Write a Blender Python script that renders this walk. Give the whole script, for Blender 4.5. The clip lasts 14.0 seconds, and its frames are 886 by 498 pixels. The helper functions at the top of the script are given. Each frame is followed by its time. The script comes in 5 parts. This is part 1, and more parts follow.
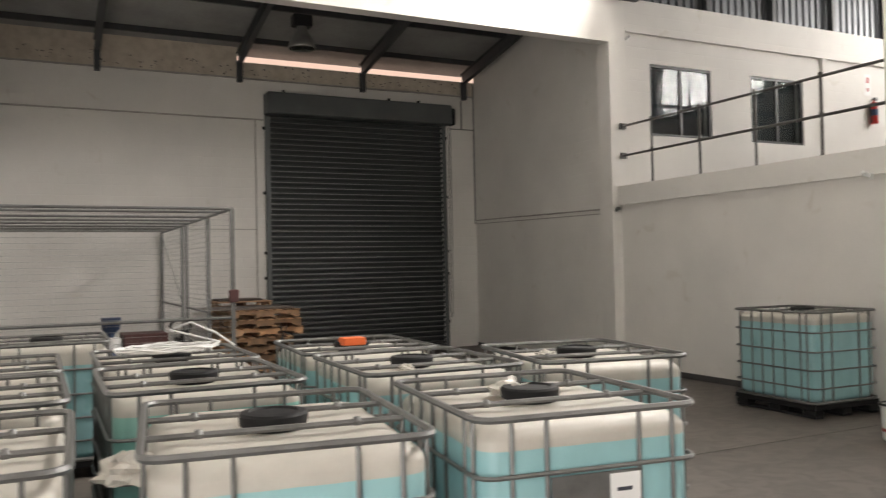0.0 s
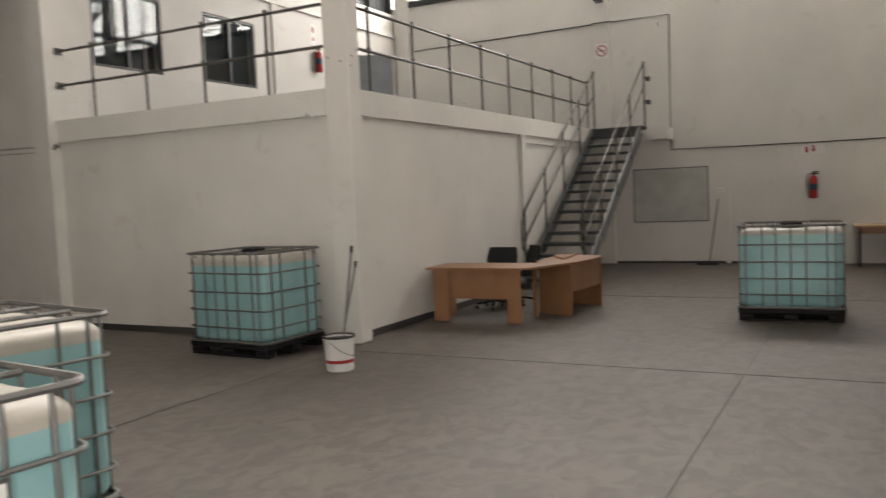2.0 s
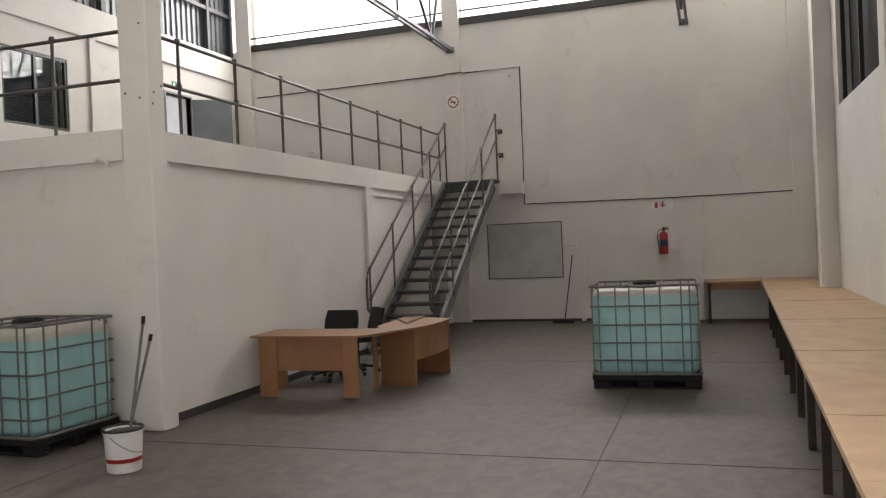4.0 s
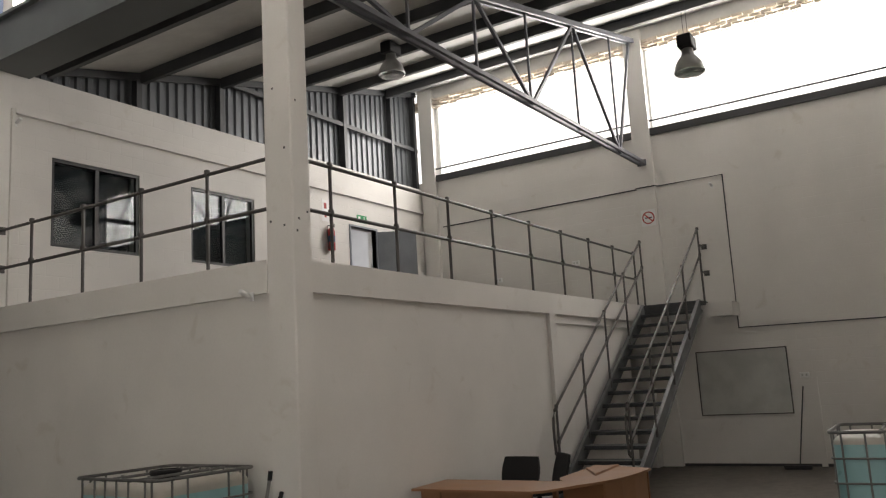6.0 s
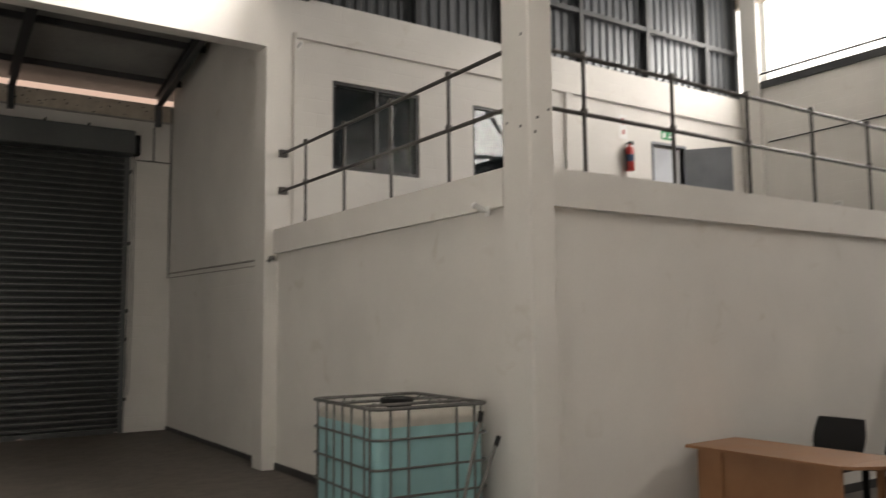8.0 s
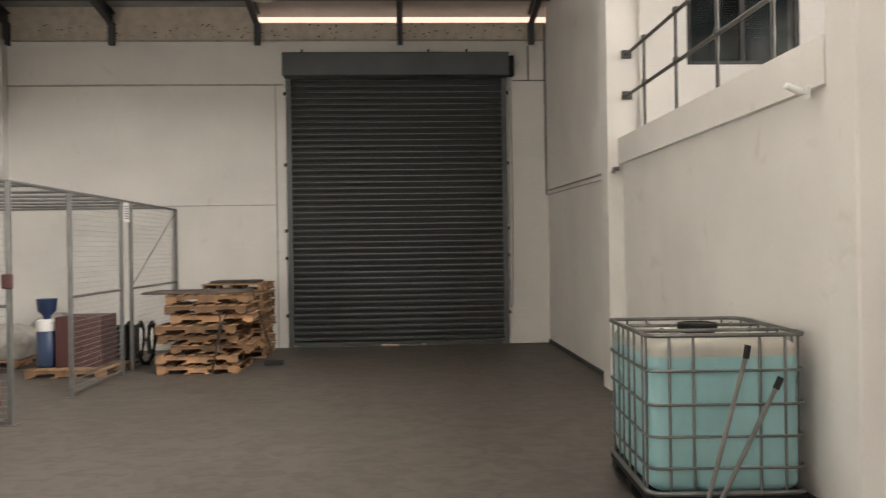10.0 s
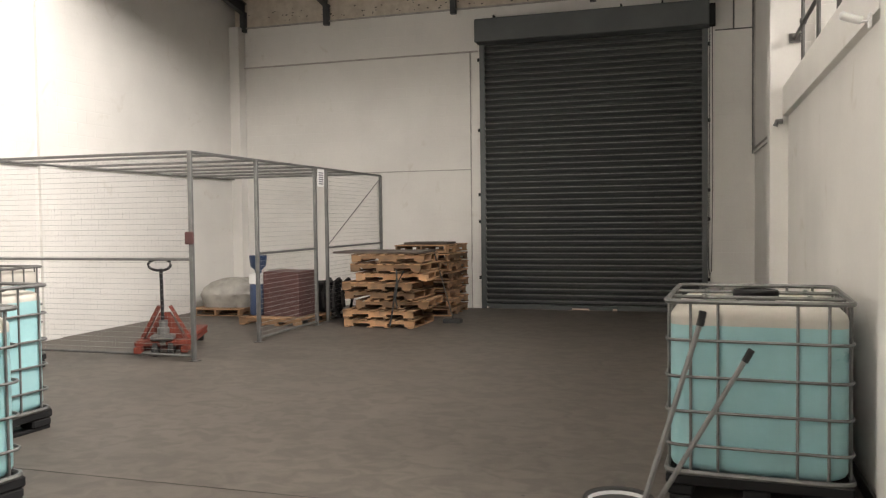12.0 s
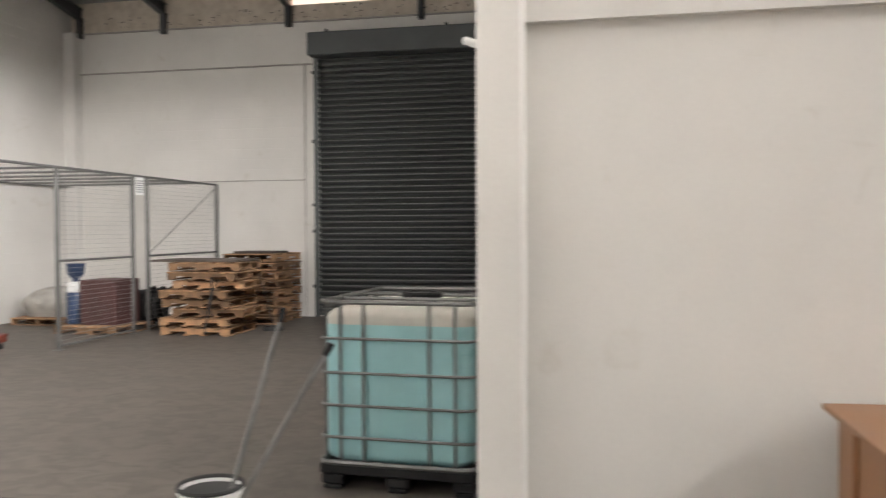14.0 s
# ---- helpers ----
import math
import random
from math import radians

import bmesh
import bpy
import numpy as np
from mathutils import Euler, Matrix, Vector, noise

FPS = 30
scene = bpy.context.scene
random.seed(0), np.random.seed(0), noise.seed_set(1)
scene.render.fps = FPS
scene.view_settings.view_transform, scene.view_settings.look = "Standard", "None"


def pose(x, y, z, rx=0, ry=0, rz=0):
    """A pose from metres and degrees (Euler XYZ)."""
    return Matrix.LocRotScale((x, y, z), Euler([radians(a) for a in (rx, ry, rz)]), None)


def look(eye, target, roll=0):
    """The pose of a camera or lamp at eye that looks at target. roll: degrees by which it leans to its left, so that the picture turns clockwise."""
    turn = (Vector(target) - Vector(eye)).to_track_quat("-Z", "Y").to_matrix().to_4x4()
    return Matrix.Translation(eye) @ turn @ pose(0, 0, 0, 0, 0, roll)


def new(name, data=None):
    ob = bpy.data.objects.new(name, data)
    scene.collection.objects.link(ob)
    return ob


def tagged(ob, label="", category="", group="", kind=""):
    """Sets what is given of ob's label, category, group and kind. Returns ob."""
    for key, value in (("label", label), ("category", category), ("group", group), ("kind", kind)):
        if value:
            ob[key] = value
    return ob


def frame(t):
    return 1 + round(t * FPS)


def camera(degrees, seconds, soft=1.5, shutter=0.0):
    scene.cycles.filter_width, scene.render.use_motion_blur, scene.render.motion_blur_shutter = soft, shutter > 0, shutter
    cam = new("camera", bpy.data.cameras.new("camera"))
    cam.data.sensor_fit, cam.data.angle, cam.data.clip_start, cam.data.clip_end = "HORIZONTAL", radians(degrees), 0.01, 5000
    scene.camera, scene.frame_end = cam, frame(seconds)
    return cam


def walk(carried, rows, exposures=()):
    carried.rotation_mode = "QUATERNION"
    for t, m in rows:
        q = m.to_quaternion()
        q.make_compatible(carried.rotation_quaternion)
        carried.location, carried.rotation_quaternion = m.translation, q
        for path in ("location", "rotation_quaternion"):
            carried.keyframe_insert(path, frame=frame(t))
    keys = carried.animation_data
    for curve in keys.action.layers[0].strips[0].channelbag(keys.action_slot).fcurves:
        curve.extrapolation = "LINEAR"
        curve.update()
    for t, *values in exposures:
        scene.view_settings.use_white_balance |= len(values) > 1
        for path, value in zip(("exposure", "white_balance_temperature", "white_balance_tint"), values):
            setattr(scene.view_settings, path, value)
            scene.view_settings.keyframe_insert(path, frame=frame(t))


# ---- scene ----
cam = camera(57.2, 14.0, soft=1.2, shutter=0.4)
PATH = [
    (0, (-0.842, -0.104, 1.753), (0.048, 1.687, 1.795), -1.2),
    (0.5, (-0.656, -0.049, 1.746), (0.445, 1.62, 1.778), -0.3),
    (1, (-0.506, 0.076, 1.743), (0.902, 1.496, 1.737), -1.2),
    (1.5, (-0.341, 0.195, 1.737), (1.285, 1.358, 1.665), -2.7),
    (2, (-0.12, 0.242, 1.707), (1.645, 1.173, 1.574), -2.5),
    (2.2, (-0.021, 0.291, 1.681), (1.787, 1.135, 1.539), -2.5),
    (4.3, (1.291, 0.374, 1.75), (3.192, 0.996, 1.739), -2.6),
    (4.5, (1.397, 0.393, 1.732), (3.274, 1.082, 1.79), -2.7),
    (5, (1.697, 0.449, 1.796), (3.527, 1.226, 2.015), -3.6),
    (5.5, (2.121, 0.487, 1.774), (3.84, 1.468, 2.061), -3.6),
    (6, (2.489, 0.536, 1.796), (4.156, 1.594, 2.12), -3.4),
    (6.5, (2.843, 0.615, 1.779), (4.498, 1.688, 2.114), -3.4),
    (7, (3.214, 0.681, 1.764), (4.768, 1.899, 2.082), -3.2),
    (7.5, (3.623, 0.731, 1.774), (4.958, 2.197, 2.036), -1.0),
    (8, (3.978, 0.859, 1.751), (5.085, 2.513, 1.942), -0.5),
    (8.5, (4.235, 0.874, 1.704), (5.064, 2.69, 1.811), -1.1),
    (9, (4.689, 0.934, 1.727), (5.263, 2.849, 1.771), -1.0),
    (9.2, (4.801, 0.955, 1.734), (5.296, 2.893, 1.762), -1.2),
    (11.3, (6.586, 1.186, 1.687), (6.12, 3.131, 1.649), -0.6),
    (11.5, (6.745, 1.172, 1.678), (6.242, 3.107, 1.631), -1.1),
    (12, (7.136, 1.224, 1.648), (6.546, 3.133, 1.573), -0.7),
    (12.5, (7.548, 1.298, 1.602), (6.885, 3.184, 1.534), -0.2),
    (13, (7.928, 1.314, 1.626), (7.228, 3.187, 1.576), -0.2),
    (13.5, (8.349, 1.337, 1.619), (7.71, 3.231, 1.564), 0.1),
    (14, (8.791, 1.328, 1.593), (8.395, 3.288, 1.546), -0.3),
]
EXPOSURE = [(0.0, 0.0, 6800), (1.0, 0.06, 6900), (2.0, -0.12, 6900), (4.3, -0.2, 6700), (5.0, -0.45, 6800), (6.5, -0.73, 6800), (7.5, -0.62, 6900), (9.0, 0.17, 7000), (11.5, 0.58, 6900), (12.5, 0.55, 6900), (13.3, 0.46, 6850), (14.0, 0.78, 6550)]
walk(cam, [(t, look(eye, target, roll)) for t, eye, target, roll in PATH], [(t, e, k, 13) for t, e, k in EXPOSURE])

# ---- world, sun and openings' light ----
world = bpy.data.worlds.new("sky")
scene.world = world
world.use_nodes = True
wn = world.node_tree.nodes
sky = wn.new("ShaderNodeTexSky")
sky.sky_type, sky.sun_disc = "NISHITA", False
sky.sun_elevation, sky.sun_rotation, sky.dust_density, sky.air_density = radians(50), radians(100), 6.0, 1.0
world.node_tree.links.new(sky.outputs[0], wn["Background"].inputs[0])
wn["Background"].inputs[1].default_value = 0.14

sun = new("sun", bpy.data.lights.new("sun", "SUN"))
sun.data.energy, sun.data.angle, sun.data.color = 0.9, radians(12), (1.0, 0.96, 0.9)
sun.matrix_world = look((30, 5, 36), (0, 5, 0))


def window_light(name, place, target, w, h, watts, color=(1, 0.985, 0.96)):
    """An area lamp for the sky's light in an opening; also makes added lamps."""
    lamp = new(name, bpy.data.lights.new(name, "AREA"))
    lamp.data.shape, lamp.data.size, lamp.data.size_y = "RECTANGLE", w, h
    lamp.data.energy, lamp.data.color = watts, color
    lamp.matrix_world = look(place, target)
    return lamp


# plan: inner faces, metres
W, E, S, N, HN = -1.95, 18.6, -1.6, 16.22, 11.285      # west, east, south walls, shutter wall, hall's north wall
FL = -0.07                                               # ground floor level
XC, YM = 8.12, 5.885                                     # mezzanine's west and south faces
DECK, SOFFIT = 3.04, 2.74
SILL, HEAD = 6.62, 8.43                                  # clerestory
GUT = 8.2                                                # valley line between the two roofs


def roof_z(x):
    return 6.52 + 0.235 * ((x - GUT) if x > GUT else (x - W))


for y0, y1 in ((6.0, 10.55), (0.95, 5.4), (-1.15, 0.5)):
    window_light("clerestory_light", (E + 0.06, (y0 + y1) / 2, 7.66), (0, (y0 + y1) / 2, 7.66), y1 - y0, 2.0, 120 * (y1 - y0))
for y0, y1 in ((5.9, 11.0), (0.5, 5.6)):
    window_light("clerestory_light", (GUT + 0.12, (y0 + y1) / 2, 7.78), (W, (y0 + y1) / 2, 7.0), y1 - y0, 1.7, 190 * (y1 - y0))


# unseen open doorway, added in the west wall to brighten the mezzanine's west face
YD0, YD1, ZD = -1.25, 1.15, 2.6
window_light("entrance_fill", (W - 0.1, (YD0 + YD1) / 2, ZD / 2), (W + 5, (YD0 + YD1) / 2 + 2.6, 1.5), YD1 - YD0 - 0.1, ZD - 0.1, 85)


# ---- materials ----
def material(name, color, rough=0.6, metal=0.0, spots=0.12, scale=3.0, fine=60.0, bump=0.15, bump_dist=0.004, second=None, spec=0.5, extra=None):
    """Base colour with two scales of variation, uneven gloss and fine relief, in object space."""
    m = bpy.data.materials.new(name)
    m.use_nodes = True
    nt = m.node_tree
    n, l = nt.nodes, nt.links
    p = n["Principled BSDF"]
    tc = n.new("ShaderNodeTexCoord")
    geo = n.new("ShaderNodeNewGeometry")
    big = n.new("ShaderNodeTexNoise"); big.inputs["Scale"].default_value = scale; big.inputs["Detail"].default_value = 6
    small = n.new("ShaderNodeTexNoise"); small.inputs["Scale"].default_value = fine; small.inputs["Detail"].default_value = 4
    l.new(geo.outputs["Position"], big.inputs["Vector"]); l.new(geo.outputs["Position"], small.inputs["Vector"])
    ramp = n.new("ShaderNodeValToRGB")
    c2 = second or tuple(c * (1 - 2 * spots) for c in color)
    ramp.color_ramp.elements[0].position, ramp.color_ramp.elements[1].position = 0.32, 0.62
    ramp.color_ramp.elements[0].color, ramp.color_ramp.elements[1].color = (*c2, 1), (*color, 1)
    l.new(big.outputs[0], ramp.inputs[0])
    mix = n.new("ShaderNodeMix"); mix.data_type, mix.blend_type = "RGBA", "MULTIPLY"
    mix.inputs[0].default_value = min(1, spots * 2)
    gray = n.new("ShaderNodeValToRGB")
    gray.color_ramp.elements[0].position, gray.color_ramp.elements[1].position = 0.3, 0.7
    gray.color_ramp.elements[0].color = (0.72, 0.72, 0.72, 1)
    l.new(small.outputs[0], gray.inputs[0])
    l.new(ramp.outputs[0], mix.inputs[6]); l.new(gray.outputs[0], mix.inputs[7])
    l.new(mix.outputs[2], p.inputs["Base Color"])
    rr = n.new("ShaderNodeMapRange")
    rr.inputs[3].default_value, rr.inputs[4].default_value = max(0.03, rough - 0.1), min(1, rough + 0.12)
    l.new(big.outputs[0], rr.inputs[0]); l.new(rr.outputs[0], p.inputs["Roughness"])
    p.inputs["Metallic"].default_value = metal
    p.inputs["Specular IOR Level"].default_value = spec
    if bump:
        b = n.new("ShaderNodeBump"); b.inputs["Strength"].default_value, b.inputs["Distance"].default_value = bump, bump_dist
        l.new(small.outputs[0], b.inputs["Height"]); l.new(b.outputs[0], p.inputs["Normal"])
    if extra:
        extra(nt, p, geo, mix)
    return m


def blockwork(axis):
    """Painted blocks: joints show as faint relief. axis: the wall's normal."""
    def add(nt, p, geo, mix):
        scuffs(nt, p, geo, mix)
        n, l = nt.nodes, nt.links
        sep, comb = n.new("ShaderNodeSeparateXYZ"), n.new("ShaderNodeCombineXYZ")
        l.new(geo.outputs["Position"], sep.inputs[0])
        l.new(sep.outputs[1 if axis == "x" else 0], comb.inputs[0]); l.new(sep.outputs[2], comb.inputs[1])
        br = n.new("ShaderNodeTexBrick")
        br.inputs["Scale"].default_value = 1.0
        br.inputs["Brick Width"].default_value, br.inputs["Row Height"].default_value = 0.4, 0.2
        br.inputs["Mortar Size"].default_value, br.inputs["Mortar Smooth"].default_value = 0.006, 0.6
        br.inputs["Color1"].default_value = br.inputs["Color2"].default_value = (1, 1, 1, 1)
        br.inputs["Mortar"].default_value = (0, 0, 0, 1)
        l.new(comb.outputs[0], br.inputs["Vector"])
        b = n.new("ShaderNodeBump"); b.inputs["Strength"].default_value, b.inputs["Distance"].default_value = 0.5, 0.004
        l.new(br.outputs["Color"], b.inputs["Height"])
        old = p.inputs["Normal"].links[0].from_socket
        l.new(old, b.inputs["Normal"]); l.new(b.outputs[0], p.inputs["Normal"])
    return add


def scuffs(nt, p, geo, mix):
    """Grey rubs, hairline filler patches and dust on white paint."""
    n, l = nt.nodes, nt.links
    t = n.new("ShaderNodeTexNoise"); t.inputs["Scale"].default_value, t.inputs["Detail"].default_value, t.inputs["Distortion"].default_value = 2.6, 7, 0.8
    l.new(geo.outputs["Position"], t.inputs["Vector"])
    r = n.new("ShaderNodeValToRGB")
    e = r.color_ramp.elements
    e[0].position, e[1].position = 0.64, 0.74
    e[0].color, e[1].color = (1, 1, 1, 1), (0.91, 0.895, 0.87, 1)
    l.new(t.outputs[0], r.inputs[0])
    m2 = n.new("ShaderNodeMix"); m2.data_type, m2.blend_type = "RGBA", "MULTIPLY"; m2.inputs[0].default_value = 1
    l.new(mix.outputs[2], m2.inputs[6]); l.new(r.outputs[0], m2.inputs[7]); l.new(m2.outputs[2], p.inputs["Base Color"])


def floor_marks(nt, p, geo, mix):
    """Tyre scuffs and drips on the slab, plus paler patches for its glossy light."""
    n, l = nt.nodes, nt.links
    mp = n.new("ShaderNodeMapping"); mp.inputs["Scale"].default_value = (0.95, 1.2, 1); mp.inputs["Rotation"].default_value = (0, 0, 0.5)
    l.new(geo.outputs["Position"], mp.inputs[0])
    t = n.new("ShaderNodeTexNoise"); t.inputs["Scale"].default_value, t.inputs["Detail"].default_value, t.inputs["Distortion"].default_value = 5.0, 14, 0.9
    l.new(mp.outputs[0], t.inputs["Vector"])
    r = n.new("ShaderNodeValToRGB")
    r.color_ramp.elements[0].position, r.color_ramp.elements[1].position = 0.38, 0.6
    r.color_ramp.elements[0].color, r.color_ramp.elements[1].color = (0.84, 0.83, 0.81, 1), (1.14, 1.12, 1.09, 1)
    l.new(t.outputs[0], r.inputs[0])
    m2 = n.new("ShaderNodeMix"); m2.data_type, m2.blend_type = "RGBA", "MULTIPLY"; m2.inputs[0].default_value = 1
    l.new(mix.outputs[2], m2.inputs[6]); l.new(r.outputs[0], m2.inputs[7]); l.new(m2.outputs[2], p.inputs["Base Color"])
    v = n.new("ShaderNodeTexVoronoi"); v.inputs["Scale"].default_value = 2.3
    l.new(geo.outputs["Position"], v.inputs["Vector"])
    s = n.new("ShaderNodeMath"); s.operation, s.inputs[1].default_value = "LESS_THAN", 0.035
    l.new(v.outputs["Distance"], s.inputs[0])
    m3 = n.new("ShaderNodeMix"); m3.data_type = "RGBA"; m3.inputs[7].default_value = (0.06, 0.055, 0.05, 1)
    l.new(s.outputs[0], m3.inputs[0]); l.new(m2.outputs[2], m3.inputs[6]); l.new(m3.outputs[2], p.inputs["Base Color"])


def wood_grain(nt, p, geo, mix):
    n, l = nt.nodes, nt.links
    oi = n.new("ShaderNodeObjectInfo")
    hsv = n.new("ShaderNodeHueSaturation")
    mr = n.new("ShaderNodeMapRange"); mr.inputs[3].default_value, mr.inputs[4].default_value = 0.38, 1.3
    l.new(oi.outputs["Random"], mr.inputs[0]); l.new(mr.outputs[0], hsv.inputs["Value"])
    l.new(mix.outputs[2], hsv.inputs["Color"]); l.new(hsv.outputs[0], p.inputs["Base Color"])


def plastic_skin(nt, p, geo, mix):
    p.inputs["Subsurface Weight"].default_value = 0.35
    p.inputs["Subsurface Radius"].default_value = (0.05, 0.06, 0.06)


M_WALL = material("white_painted_plaster", (0.755, 0.735, 0.70), 0.75, spots=0.05, scale=0.8, fine=35, bump=0.2, extra=scuffs)
M_BLOCKX = material("white_painted_blocks_x", (0.755, 0.735, 0.70), 0.7, spots=0.05, scale=0.8, fine=35, bump=0.3, extra=blockwork("x"))
M_BLOCKY = material("white_painted_blocks_y", (0.755, 0.735, 0.70), 0.7, spots=0.05, scale=0.8, fine=35, bump=0.3, extra=blockwork("y"))
M_FLOOR = material("worn_concrete_floor", (0.118, 0.105, 0.093), 0.56, spots=0.1, scale=0.9, fine=60, bump=0.3, spec=0.36, extra=floor_marks)
M_JOINT = material("floor_joint_filler", (0.075, 0.07, 0.065), 0.8)
M_SKIRT = material("dark_grey_skirting_paint", (0.05, 0.05, 0.05), 0.6)
M_SHUT = material("charcoal_painted_steel", (0.058, 0.065, 0.063), 0.38, spots=0.02, scale=2, bump=0)
M_BOX = material("grey_painted_steel", (0.10, 0.11, 0.112), 0.45, spots=0.1, scale=2, bump=0.03)
M_RAFTER = material("dark_painted_steel", (0.055, 0.058, 0.062), 0.5, spots=0.12, bump=0.05)
M_TRUSS = material("grey_primer_steel", (0.11, 0.115, 0.13), 0.5, spots=0.12, bump=0.05)
M_CLAD = material("grey_corrugated_steel", (0.13, 0.14, 0.15), 0.4, metal=0.3, spots=0.1, scale=1.5, bump=0.03)
M_ROOF = material("roof_insulation_sheet", (0.62, 0.61, 0.58), 0.6, spots=0.12, scale=0.8, fine=8, bump=0.3, bump_dist=0.02)
M_ROOFN = material("fibre_cement_roof", (0.33, 0.33, 0.32), 0.8, spots=0.15, scale=1.2, fine=14, bump=0.2)
M_GALV = material("galvanised_tube", (0.2, 0.2, 0.195), 0.42, metal=0.5, spots=0.15, scale=9, fine=90, bump=0.03)
M_WIRE = material("bright_galvanised_wire", (0.42, 0.42, 0.41), 0.5, metal=0.3, bump=0)
M_RAIL = material("handrail_steel", (0.095, 0.09, 0.085), 0.45, metal=0.3, spots=0.15, scale=6, bump=0.03)
M_STAIR = material("grey_painted_stair_steel", (0.17, 0.175, 0.18), 0.5, metal=0.3, spots=0.15, scale=4, bump=0.08)
M_PLATE = material("checker_plate_tread", (0.075, 0.08, 0.085), 0.5, metal=0.4, spots=0.2, scale=7, bump=0.3)
M_WHITE = material("translucent_white_plastic", (0.5, 0.475, 0.425), 0.45, spots=0.05, scale=5, bump=0.05, extra=plastic_skin)
M_LIQ = material("plastic_over_turquoise_liquid", (0.30, 0.525, 0.55), 0.3, spots=0.05, scale=3, fine=25, bump=0.05, extra=plastic_skin)
M_LIQD = material("plastic_over_green_liquid", (0.27, 0.53, 0.47), 0.3, spots=0.05, scale=3, fine=25, bump=0.05, extra=plastic_skin)
M_BLACK = material("black_plastic", (0.012, 0.012, 0.013), 0.68, spec=0.3, spots=0.15, bump=0.06)
M_RUBBER = material("dark_rubber", (0.03, 0.03, 0.03), 0.75, bump=0.1)
M_PINE = material("weathered_pine", (0.46, 0.265, 0.14), 0.8, spots=0.25, scale=6, fine=80, bump=0.3, second=(0.27, 0.17, 0.10), extra=wood_grain)
M_DARKWOOD = material("dirty_dark_timber", (0.12, 0.095, 0.08), 0.85, spots=0.2, scale=6, bump=0.3, extra=wood_grain)
M_DESK = material("cherry_laminate", (0.31, 0.155, 0.075), 0.42, spots=0.1, scale=3, fine=50, bump=0.03, second=(0.26, 0.125, 0.058))
M_BENCH = material("chipboard_bench", (0.50, 0.335, 0.20), 0.6, spots=0.12, scale=4, fine=90, bump=0.08, second=(0.40, 0.26, 0.15))
M_RED = material("red_enamel", (0.42, 0.02, 0.018), 0.35, spots=0.1, bump=0.03)
M_JACK = material("orange_red_worn_paint", (0.19, 0.036, 0.02), 0.5, spots=0.25, scale=12, bump=0.1)
M_ORANGE = material("bright_orange_card", (0.75, 0.14, 0.03), 0.6)
M_GREEN = material("green_sign", (0.02, 0.32, 0.11), 0.5)
M_PAPER = material("white_label", (0.8, 0.8, 0.79), 0.6, spots=0.03)
M_INK = material("dark_print", (0.04, 0.045, 0.06), 0.6)
M_BOARD = material("aged_whiteboard", (0.52, 0.53, 0.50), 0.35, spots=0.08, scale=3)
# grey of the conduits, and of the shadow lines painted onto the ledges
M_LEDGE = material("ledge_shadow_and_conduit_grey", (0.46, 0.44, 0.41), 0.8, spots=0.15, scale=5)
M_SACK = material("woven_grey_sack", (0.46, 0.44, 0.40), 0.85, spots=0.15, scale=5, bump=0.4, bump_dist=0.01)
M_MAROON = material("maroon_carton", (0.085, 0.03, 0.028), 0.6, spots=0.15)
M_BLUE = material("blue_drum_plastic", (0.02, 0.045, 0.11), 0.4)
M_FRAME = material("black_window_frame", (0.018, 0.018, 0.02), 0.4)
M_DOOR = material("grey_blue_door_paint", (0.26, 0.28, 0.31), 0.4, spots=0.08)
M_BLIND = material("dark_blind_slat", (0.028, 0.032, 0.036), 0.8, spec=0.15)
M_LAMP = material("lamp_aluminium", (0.42, 0.42, 0.41), 0.35, metal=0.7, spots=0.15)
M_CLOTH = material("black_mesh_fabric", (0.022, 0.022, 0.024), 0.9, bump=0.3)
M_ROOM = material("white_office_wall", (0.8, 0.8, 0.8), 0.7, spots=0.03)
M_BRICK = material("raw_brick_and_mortar", (0.64, 0.57, 0.48), 0.9, spots=0.1, scale=7, fine=40, bump=0.5, bump_dist=0.01, second=(0.52, 0.45, 0.37))
# store plaster, its colour lowered for the shade inside the doorway
M_STORE_SHADE = material("shadowed_store_plaster", (0.6, 0.59, 0.56), 0.8)


def glass(name, color=(0.9, 0.93, 0.93), rough=0.02):
    m = bpy.data.materials.new(name); m.use_nodes = True
    p = m.node_tree.nodes["Principled BSDF"]
    p.inputs["Base Color"].default_value = (*color, 1)
    p.inputs["Roughness"].default_value, p.inputs["Transmission Weight"].default_value, p.inputs["IOR"].default_value = rough, 1.0, 1.33
    return m


M_GLASS = glass("window_glass", (0.42, 0.47, 0.48))
M_LENS = glass("lamp_glass", (0.9, 0.92, 0.9), 0.2)


def glow(name, color, strength):
    m = bpy.data.materials.new(name); m.use_nodes = True
    nt = m.node_tree
    e = nt.nodes.new("ShaderNodeEmission")
    e.inputs[0].default_value, e.inputs[1].default_value = (*color, 1), strength
    nt.links.new(e.outputs[0], nt.nodes["Material Output"].inputs[0])
    return m


M_SKY = glow("bright_overcast_sky", (1, 0.99, 0.97), 3.0)
M_SKYN = glow("hazy_sky_by_the_street", (1, 0.72, 0.58), 0.95)


